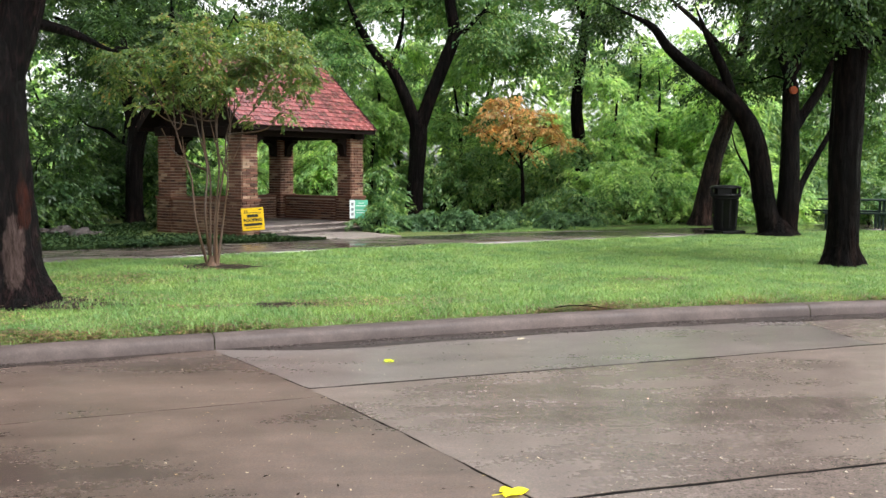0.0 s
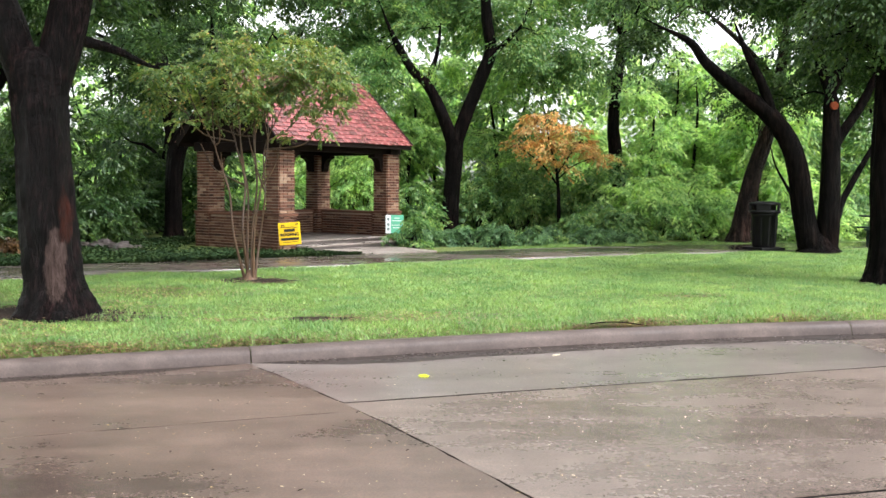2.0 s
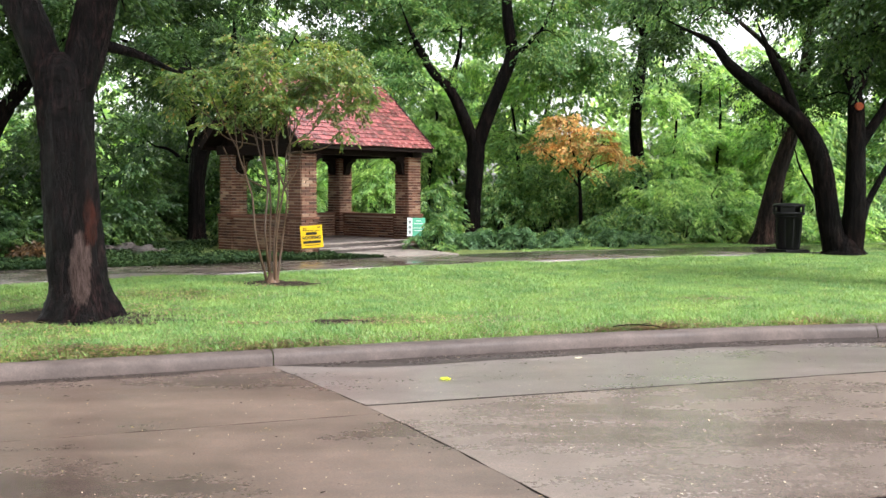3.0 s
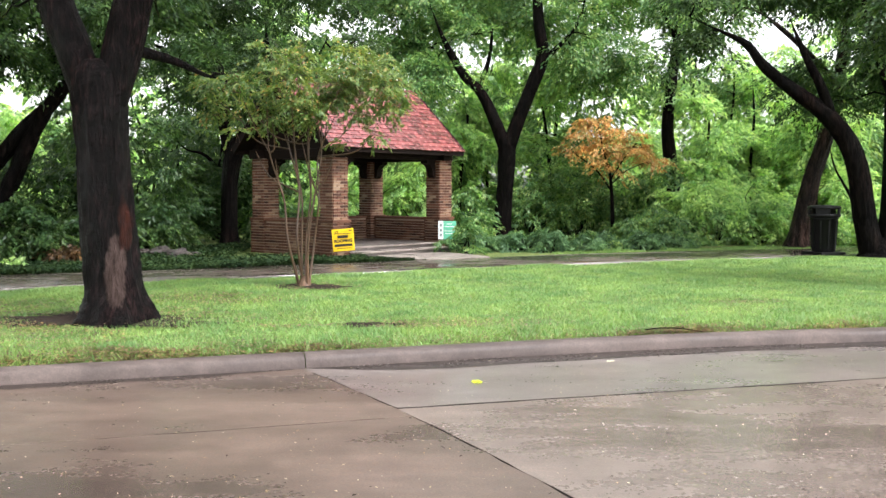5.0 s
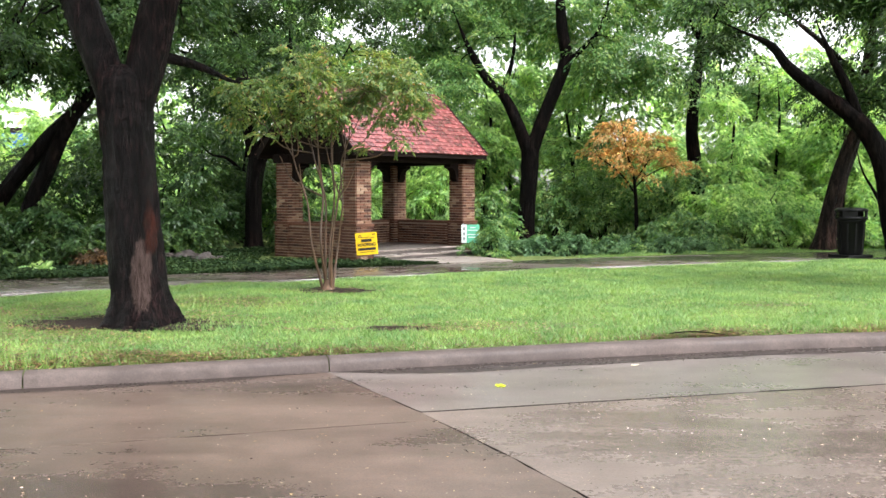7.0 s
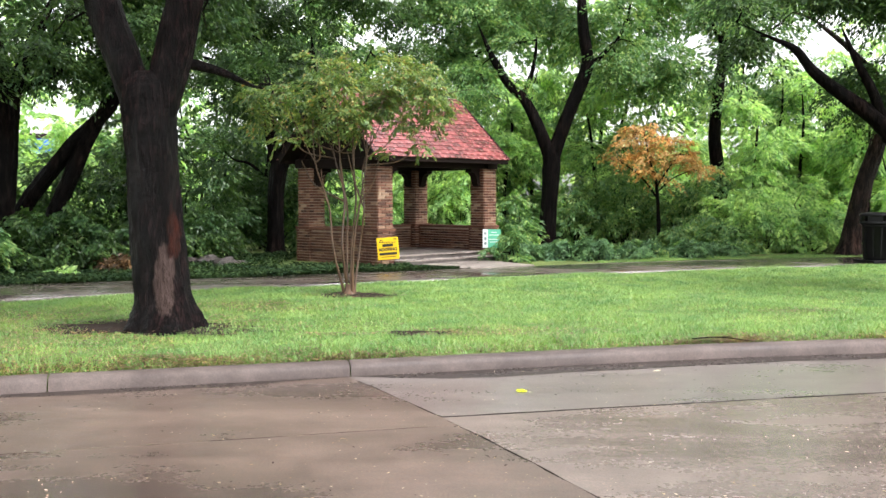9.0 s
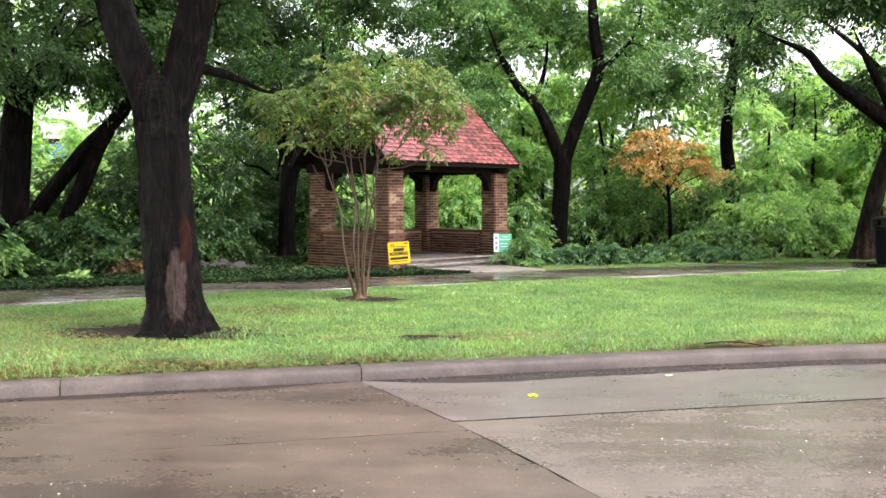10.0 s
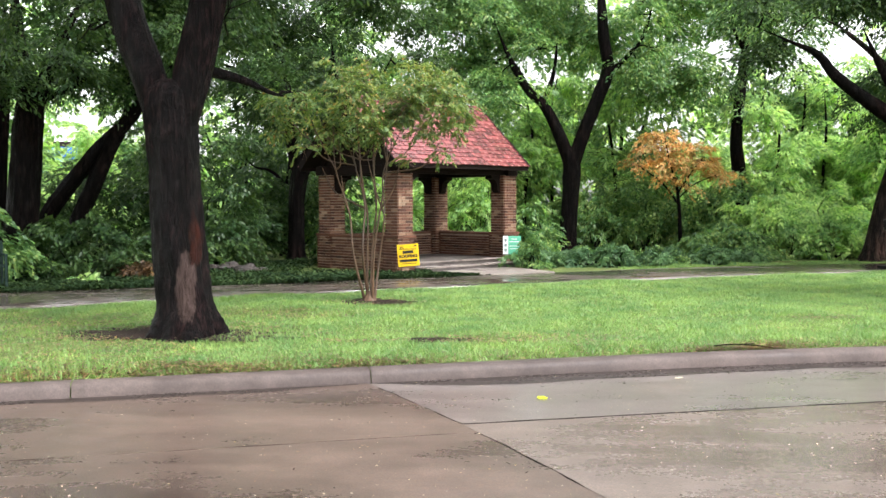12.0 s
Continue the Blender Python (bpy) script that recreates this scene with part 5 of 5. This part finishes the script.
    tree("woodland_tree", "tall thin ivy-dark tree at the wood's edge", (7.42, 29, 0.1), trunk, limbs, clump_cloud((6.3, 8.6), (28.4, 30), (6.6, 9.0), 9, (0.5, 0.8), r=r) + clump_cloud((6.9, 7.6), (28.5, 29.2), (0.5, 2.4), 4, (0.25, 0.4), r=r), 13000, (0.12, 0.055), BARK_FAR, LEAF, 0.3, 51)


def orange_tree():
    b = (5.13, 27.0, 0.1)
    trunk = [(5.14, 27, 0.05, 0.06), (5.12, 27, 1.0, 0.052), (5.08, 27, 1.7, 0.045), (5.0, 27, 2.3, 0.035)]
    limbs = [[(5.08, 27, 1.6, 0.03), (4.6, 26.9, 2.2, 0.022), (3.9, 26.9, 2.7, 0.01)], [(5.06, 27, 1.75, 0.02), (5.5, 27, 2.15, 0.015), (6.2, 27, 2.45, 0.008)], [(5.0, 27, 2.2, 0.03), (4.8, 27, 2.9, 0.02), (4.7, 27, 3.5, 0.01)], [(5.05, 27, 1.9, 0.025), (5.4, 26.8, 2.5, 0.02), (5.7, 26.7, 2.9, 0.01)]]
    r = np.random.default_rng(53)
    clumps = [(4.75, 27, 3.45, 0.55, 0.5, 0.28), (4.2, 26.9, 3.1, 0.5, 0.5, 0.22), (5.3, 27, 3.15, 0.6, 0.5, 0.25), (3.85, 26.9, 2.72, 0.38, 0.4, 0.15), (4.7, 26.8, 2.75, 0.55, 0.5, 0.22), (5.5, 26.9, 2.65, 0.55, 0.5, 0.2), (6.15, 27, 2.4, 0.45, 0.4, 0.14), (4.9, 26.7, 2.3, 0.4, 0.4, 0.16), (5.9, 27, 2.8, 0.35, 0.4, 0.15), (4.35, 26.8, 3.5, 0.25, 0.3, 0.15), (5.2, 26.8, 2.1, 0.4, 0.4, 0.12)]
    tree("autumn_tree", "small tree with flat layers of orange autumn leaves", b, trunk, limbs, clumps, 5400, (0.10, 0.05), BARK_FAR, LEAF_ORANGE, 0.2, 54, per=12, spread=0.16, twig=0.012)


def shrub(label, x, y, w, d, h, n, leaf, mat, seed, name="shrub", category="shrub", z=0.14, spread=0.16):
    """A bush: a handful of stems and an uneven heap of leaf sprays."""
    r = np.random.default_rng(seed)
    ob = thing(name, Matrix.Translation((x, y, z)), label, category)
    k = max(4, int(w * d * h * 2.2) + 4)
    cl = []
    for _ in range(min(k, 26)):
        a, q = r.uniform(0, 6.3), math.sqrt(r.uniform(0, 1))
        hx = h * (1 - 0.5 * q) * r.uniform(0.3, 1.2)
        s = min(w, d, h) * r.uniform(0.22, 0.36)
        cl.append((w / 2 * q * math.cos(a), d / 2 * q * math.sin(a), max(hx, s * 0.5), s, s, s * 0.8))
    starts = [(r.normal(0, 0.08), r.normal(0, 0.08), 0.0) for _ in cl]
    part("stemwork", twigs("stemwork", starts, [c[:3] for c in cl], (0, 0, 0), 0.018, r), BARK_FAR, ob)
    pts = sprays(cl, n, 12, spread, 0.35, r)
    pts[:, 2] = np.maximum(pts[:, 2], 0.03)
    part("foliage", leaf_mesh("foliage", pts, leaf[0], leaf[1], r=r), mat, ob)
    return ob


def undergrowth():
    r = np.random.default_rng(61)
    # lime shrubs carry daylight in their leaf colour, dark ones shade
    dark, mid, lime = "dense green shrub at the wood's edge, shade put into its dark colour", "leafy green shrub at the wood's edge", "light green shrub with daylight put into its bright leaf colour"
    # along the wood's edge, from west to east
    for i, (x, y, w, d, h, n, m, l) in enumerate([
        (-11.5, 18.2, 2.6, 1.8, 1.5, 6500, LEAF_DARK_SHADED, dark), (-9.9, 17.9, 1.8, 1.3, 1.35, 6000, LEAF, mid), (-8.4, 18.7, 2.4, 1.5, 1.25, 7000, LEAF_DARK_SHADED, dark), (-7.0, 19.8, 1.8, 1.2, 0.9, 4500, LEAF_DARK_SHADED, dark),
        (-7.0, 22.6, 2.6, 2.0, 2.6, 9000, LEAF_DARK_SHADED, dark), (-8.6, 23.6, 2.8, 2.0, 3.2, 9000, LEAF_DARK_SHADED, dark), (-10.8, 23.6, 3.0, 2.0, 2.4, 8000, LEAF_DARK_SHADED, dark), (-5.6, 26.4, 2.4, 2, 2.6, 8000, LEAF_DARK_SHADED, dark),
        (-6.7, 21.8, 1.5, 1.2, 1.2, 5500, LEAF_DARK_SHADED, dark), (-6.3, 24.6, 1.5, 1.2, 1.6, 5500, LEAF_DARK_SHADED, dark), (-4.3, 25.5, 1.3, 1.1, 1.3, 4500, LEAF_DARK_SHADED, dark), (-4.2, 26.8, 2.0, 1.6, 1.5, 5000, LEAF, mid), (-3.2, 28.4, 1.6, 1.2, 1.1, 3000, LEAF_LIME_LIT, lime), (0.2, 28.4, 1.6, 1.2, 1.0, 3000, LEAF_LIME_LIT, lime), (-1.6, 27.6, 2.4, 1.5, 2.3, 7000, LEAF_LIME_LIT, lime), (-0.3, 26.9, 1.8, 1.3, 2.1, 5500, LEAF_LIME_LIT, lime), (-2.9, 27.2, 1.6, 1.2, 1.9, 4500, LEAF_LIME_LIT, lime), (1.0, 26.2, 1.3, 1.2, 1.2, 4500, LEAF, mid),
        (2.9, 28.4, 2.6, 1.8, 2.0, 8000, LEAF, mid), (4.2, 28.6, 2.6, 1.8, 2.6, 8000, LEAF, mid), (6.0, 28.4, 2.4, 1.8, 2.0, 8000, LEAF, mid), (6.6, 26.6, 1.6, 1.2, 1.0, 5000, LEAF, mid),
        (7.8, 27.4, 2.2, 1.6, 2.1, 9000, LEAF_LIME_LIT, lime), (9.0, 26.4, 2.0, 1.4, 1.9, 8000, LEAF_LIME_LIT, lime), (10.3, 27.0, 2.2, 1.6, 1.7, 8000, LEAF_LIME_LIT, lime), (11.7, 26.6, 2.2, 1.6, 1.9, 8000, LEAF_LIME_LIT, lime),
        (13.2, 27.0, 2.4, 1.6, 1.6, 6000, LEAF, mid), (15.2, 27.5, 3.0, 2, 2.0, 6000, LEAF, mid), (5.4, 26.0, 1.5, 1.1, 0.9, 4500, LEAF, mid), (6.7, 25.3, 1.5, 1.0, 1.0, 4500, LEAF, mid), (7.7, 25.6, 1.5, 1.0, 1.3, 5500, LEAF_LIME_LIT, lime), (8.7, 25.4, 1.5, 1.0, 1.35, 5500, LEAF_LIME_LIT, lime), (10.5, 25.6, 1.7, 1.0, 1.2, 5500, LEAF_LIME_LIT, lime), (12.2, 25.6, 1.7, 1.0, 1.1, 5000, LEAF_LIME_LIT, lime), (10.9, 24.6, 1.1, 0.9, 0.7, 2500, LEAF_LIME_LIT, lime), (14.3, 24.6, 1.2, 0.9, 1.2, 2500, LEAF, mid), (15.4, 25.4, 1.8, 1.2, 1.6, 4000, LEAF_DARK_SHADED, dark), (17.5, 27.5, 3.0, 2, 2.2, 5000, LEAF, mid)]):
        shrub(l, x, y, w, d, h, n, (0.12, 0.055), m, 200 + i)
    shrub("low russet-leaved plant among green shrubs", -6.9, 18.75, 1.0, 0.6, 0.55, 1500, (0.09, 0.05), LEAF_RUSSET, 300, "russet_plant", "plant")
    shrub("pale broad-leaved plant at the path's edge", -7.75, 17.3, 0.7, 0.4, 0.28, 500, (0.12, 0.06), LEAF_LIME_LIT, 301, "broad_leaved_plant", "plant")
    # herb bed between the shelter and the path
    for i in range(16):
        t = i / 15
        x, y = 0.9 + 5.4 * t + r.normal(0, 0.2), 21.9 + 2.0 * t + r.normal(0, 0.3)
        shrub("soft grey-green herb clump in the planted bed", x, y, r.uniform(0.8, 1.2), 0.7, r.uniform(0.4, 0.7) * (1 - 0.3 * t), 1700, (0.09, 0.03), LEAF_HERB if i % 3 else LEAF, 320 + i, "herb_clump", "plant", spread=0.1)
    for i in range(6):
        shrub("leafy grey-green herb clump close by the shelter", 1.15 + 0.32 * i, 22.5 + 0.5 * (i % 3), 0.9, 0.7, 0.45, 1700, (0.10, 0.035), LEAF_HERB, 350 + i, "herb_clump", "plant", spread=0.1)
    # ivy beds along the far edge of the path
    n = 66000
    x = r.uniform(-12, 1.2, n)
    y = far_edge(x) + 0.05 + np.abs(r.normal(0, 0.9, n)) * np.where(x < -2.2, 1.0, 0.45)
    y = np.where((x < -4.3) & (r.uniform(0, 1, n) < 0.45), far_edge(x) + r.uniform(0.8, 7.5, n), y)
    z = 0.18 + r.uniform(0, 0.09, n) * (0.5 + 0.5 * np.sin(3 * x) * np.sin(2.3 * y)) + r.uniform(0, 0.04, n)
    local = Matrix.Rotation(radians(-47), 4, "Z")
    inside = []
    for a, b in zip(x, y):
        q = local @ Vector((a + 2.05, b - 20.1, 0))
        inside.append(-0.05 < q.x < 3.8 and -0.5 < q.y < 3.0 and not (q.x < 0.0))
    walk_way = (x > -1.35) & (y > 19.4) & (y > 19.57 + 0.6 * x)
    keep = ~np.array(inside) & ~walk_way & (x < -0.1) & ~((x > -0.75) & (y > 19.6))
    pts = np.stack([x, y, z], 1)[keep]
    tagged(part("ground_ivy", leaf_mesh("ground_ivy", pts, 0.075, 0.05, r=r), LEAF_IVY, None), "low dark ivy covering the bed along the path", "ground cover", kind="stuff")
    # the woods behind, as masses of leaves with trunks
    low = clump_cloud((-20, 24), (29.5, 34), (0.4, 3.6), 150, (0.8, 1.4), 0.8, r)
    low = [c for c in with_gaps(low) if not (-4.6 < c[0] < 0.8 and c[2] < 2.6)]
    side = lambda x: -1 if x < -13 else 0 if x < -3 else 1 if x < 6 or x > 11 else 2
    # shaded and sunlit zones differ by leaf colour: shade and light painted in
    for zone, mat, name in ((0, LEAF_DARK_SHADED, "shaded_understorey"), (1, LEAF, "woodland_understorey"), (2, LEAF_LIME_LIT, "sunlit_understorey"), (-1, LEAF_LIME_LIT, "sunlit_understorey")):
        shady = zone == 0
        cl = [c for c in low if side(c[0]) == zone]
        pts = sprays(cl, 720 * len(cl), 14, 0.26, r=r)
        tagged(part(name, leaf_mesh(name, pts, 0.19, 0.08, r=r), mat, None), "dense green understorey with shade put into its dark leaf colour" if shady else "dense green understorey filling the woods", "woods", kind="stuff")
    mid = with_gaps(clump_cloud((-22, 26), (32, 38), (2.6, 10.4), 310, (0.8, 1.3), 0.75, r))
    mid = [c for i, c in enumerate(mid) if not (c[0] < -6 and c[2] > 4 and i % 3 == 0) and not (-5 < c[0] < 0.6 and c[2] < 3.2)]
    tagged(part("woodland_canopy", leaf_mesh("woodland_canopy", sprays(mid, 156000, 14, 0.28, r=r), 0.21, 0.095, r=r), LEAF, None), "leafy green canopy of the woods with gaps of sky", "woods", kind="stuff")
    # far woods and hedge: paler leaf colour stands in for open sky light
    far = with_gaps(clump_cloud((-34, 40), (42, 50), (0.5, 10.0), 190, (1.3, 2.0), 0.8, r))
    tagged(part("far_woodland", leaf_mesh("far_woodland", sprays(far, 66000, 14, 0.5, r=r), 0.4, 0.19, r=r), LEAF_LIME_LIT, None), "far woodland with open light put into its paler leaf colour", "woods", kind="stuff")
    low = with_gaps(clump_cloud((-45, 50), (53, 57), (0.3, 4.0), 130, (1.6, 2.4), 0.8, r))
    tagged(part("distant_hedge", leaf_mesh("distant_hedge", sprays(low, 24000, 14, 0.7, r=r), 0.6, 0.3, r=r), LEAF_LIME_LIT, None), "distant thicket closing the view, open light put into its light green", "woods", kind="stuff")
    for i in range(12):
        x, y, h = (r.uniform(-16, -6) if i < 5 else r.uniform(3, 20)), r.uniform(34, 42), r.uniform(7, 10)
        rad = r.uniform(0.04, 0.09)
        tr = [(x, y, 0, rad * 1.3), (x + r.normal(0, 0.2), y, h * 0.35, rad), (x + r.normal(0, 0.5), y, h * 0.7, rad * 0.75), (x + r.normal(0, 0.9), y, h, rad * 0.3)]
        ob = part("slender_tree", tube("slender_tree", tr, (0, 0, 0), 9, 5, 0.08, i), BARK_FAR, None, smooth=True)
        tagged(ob, "slender dark tree deep in the woods", "tree", "trees in the woods")


def bright_saplings():
    """Young trees beyond the path, with open light put into their leaf colour."""
    r = np.random.default_rng(83)
    for i, (x, y, h) in enumerate(((8.6, 29.5, 4.6), (10.2, 30.5, 5.4), (11.8, 29.2, 4.4), (9.4, 31.5, 6.0), (12.6, 31.5, 6.2), (3.6, 30, 5.2), (0.9, 30, 5.4), (1.9, 31.5, 6.4), (-12.6, 29.5, 4.0), (-17.2, 30, 4.4))):
        trunk = [(x, y, 0.05, 0.07), (x + r.normal(0, 0.1), y, h * 0.35, 0.055), (x + r.normal(0, 0.2), y, h * 0.7, 0.04), (x + r.normal(0, 0.3), y, h, 0.015)]
        clumps = clump_cloud((x - 1.1, x + 1.1), (y - 0.8, y + 0.8), (h * 0.3, h), 13, (0.4, 0.7), 0.65, r)
        tree("young_tree", "young tree with open light put into its bright green leaf colour", (x, y, 0.1), trunk, [], clumps, 8500, (0.16, 0.06), BARK_FAR, LEAF_LIME_LIT, 0.1, 84 + i, spread=0.22, twig=0.014, group="young trees at the wood's edge")


def far_building():
    ob = thing("far_house", pose(-31.5, 66, 0.1, 0, 0, 12), "distant pale house with a blue panel glimpsed through leaves", "house")
    w = part("wall", boxed((0, 0, 2.2), (9, 6, 4.4)), GREY_WALL, ob)
    part("blue_panel", boxed((1.5, -3.05, 4.0), (2.6, 0.1, 2.9), bevel=0.02), BLUE, ob)
    for x in (-2.6, 3.6):
        part("window", boxed((x, -3.02, 1.8), (1.2, 0.08, 1.3), bevel=0.02), BLACK_PLASTIC, w)
    bm = bmesh.new()
    a = [bm.verts.new((x, y, z)) for x in (-4.8, 4.8) for y, z in ((-3.4, 4.3), (0, 6.0), (3.4, 4.3))]
    for f in ((0, 1, 4, 3), (1, 2, 5, 4), (0, 2, 1), (3, 4, 5), (0, 3, 5, 2)):
        bm.faces.new([a[i] for i in f])
    part("roof", bm, TIMBER, ob)


shade_tree()
crape_myrtle()
upright_tree()
many_stemmed_tree()
leaning_tree()
forked_tree()
shelter_tree()
western_trees()
orange_tree()
undergrowth()
bright_saplings()
far_building()

# ---- small things on the ground ----
def single_leaf(name, x, y, z, size, mat, label, turn):
    """A lobed fallen leaf with curled rims and a stalk."""
    ob = thing(name, pose(x, y, z, 0, 0, turn), label, "leaf")
    bm = bmesh.new()
    n = 30
    mid = bm.verts.new((0, 0, 0.012 * size / 0.1))
    ring = []
    for i in range(n):
        a = 2 * math.pi * i / n
        q = size * (0.78 + 0.12 * math.cos(3 * a + 0.4) + 0.06 * math.cos(7 * a))
        ring.append(bm.verts.new((q * math.cos(a), q * 0.8 * math.sin(a), 0.004 + 0.02 * size / 0.1 * abs(math.sin(2.5 * a)) * 0.6)))
    for a, b in zip(ring, ring[1:] + ring[:1]):
        bm.faces.new((mid, a, b))
    part("blade", bm, mat, ob, smooth=True)
    part("stalk", boxed((-size * 0.9, 0, 0.006), (size * 0.7, 0.003, 0.003)), mat, ob)


single_leaf("fallen_leaf", 0.865, 4.70, 0.0, 0.10, YELLOW_LEAF, "vivid yellow fallen leaf lying on the wet road", 20)
single_leaf("fallen_leaf", 0.39, 8.07, 0.0, 0.072, LIME_LEAF, "lime yellow fallen leaf on the wet gutter", 100)
single_leaf("fallen_leaf", 1.72, 9.05, 0.0, 0.05, CRUMB, "pale fallen leaf near the kerb", 40)

n = 480
x, y = rng.uniform(-4, 6.5, n), rng.uniform(3.6, 9.8, n)
ok = y < kerb_y(x) - 0.05
scatter("petal_litter", "tiny pale petals and leaf bits stuck to the wet road", "litter", x[ok], y[ok], np.full(ok.sum(), 0.005), (0.025, 0.012), CRUMB)
n = 1500
x, y = rng.uniform(-4, 6.5, n), rng.uniform(3.6, 9.8, n)
ok = y < kerb_y(x) - 0.05
scatter("road_grit", "fine pale grit lying on the wet road", "grit", x[ok], y[ok], np.full(ok.sum(), 0.005), (0.011, 0.008), CRUMB)
n = 260
x, y = rng.uniform(-4, 6.5, n), rng.uniform(4.0, 9.8, n)
ok = y < kerb_y(x) - 0.03
scatter("leaf_fragments", "small dark leaf fragments on the wet road", "litter", x[ok], y[ok], np.full(ok.sum(), 0.005), (0.04, 0.016), SOIL)
n = 8500
drifts = rng.uniform(-8, 9, 26)
x = np.where(rng.uniform(0, 1, n) < 0.35, rng.normal(-4.6, 1.1, n), np.where(rng.uniform(0, 1, n) < 0.6, rng.choice(drifts, n) + rng.normal(0, 0.22, n), rng.uniform(-8, 9, n)))
y = kerb_y(x) + 0.2 + np.abs(rng.normal(0, 0.3, n)) * np.where(x < -1.5, 1.7, 1.0) * (0.6 + 0.4 * np.sin(2.1 * x) * np.sin(0.7 * x + 1))
scatter("kerbside_leaves", "brown fallen leaves caught in the grass along the kerb", "leaves", x, y, edge_height(x, y) + rng.uniform(0.003, 0.035, n), (0.055, 0.022), LITTER)
xs, ys = [], []
for cx, cy, rx, ry in PATCHES + THIN:
    k = int(420 * rx * ry / 0.4) + 40
    a, q = rng.uniform(0, 6.3, k), np.sqrt(rng.uniform(0, 2.0, k))
    xs.append(cx + rx * q * np.cos(a)), ys.append(cy + ry * q * np.sin(a))
x, y = np.concatenate(xs), np.concatenate(ys)
scatter("soil_leaves", "brown leaf litter on the bare soil patches", "leaves", x, y, 0.185 + relief(x, y) + rng.uniform(0, 0.01, len(x)), (0.05, 0.03), LITTER)
n = 2400
x = rng.uniform(-8.5, 11, n)
y = rng.uniform(8.5, 21, n)
ok = (y > kerb_y(x) + 0.3) & (y < near_edge(x))
scatter("lawn_leaves", "scattered yellow-brown leaves on the lawn", "leaves", x[ok], y[ok], 0.2 + rng.uniform(0, 0.02, ok.sum()), (0.045, 0.03), LITTER)


def make_twig():
    """A thin dark fallen twig lying over the kerb's back edge."""
    b = (2.55, float(kerb_y(2.55)) + 0.2, 0.16)
    ob = thing("fallen_twig", Matrix.Translation(b), "thin dark fallen twig lying along the kerb", "twig")
    line = [(b[0] - 0.3, b[1] - 0.02, 0.175, 0.006), (b[0] - 0.1, b[1] + 0.03, 0.185, 0.007), (b[0] + 0.1, b[1] + 0.01, 0.18, 0.006), (b[0] + 0.3, b[1] - 0.06, 0.16, 0.004)]
    part("stem", tube("stem", line, b, 6, 5, 0.1, 3), BARK_FAR, ob, smooth=True)
    part("side_shoot", tube("side_shoot", [(b[0], b[1] + 0.02, 0.182, 0.004), (b[0] + 0.06, b[1] + 0.08, 0.19, 0.003), (b[0] + 0.14, b[1] + 0.1, 0.18, 0.002)], b, 6, 4, 0.1, 4), BARK_FAR, ob, smooth=True)


make_twig()
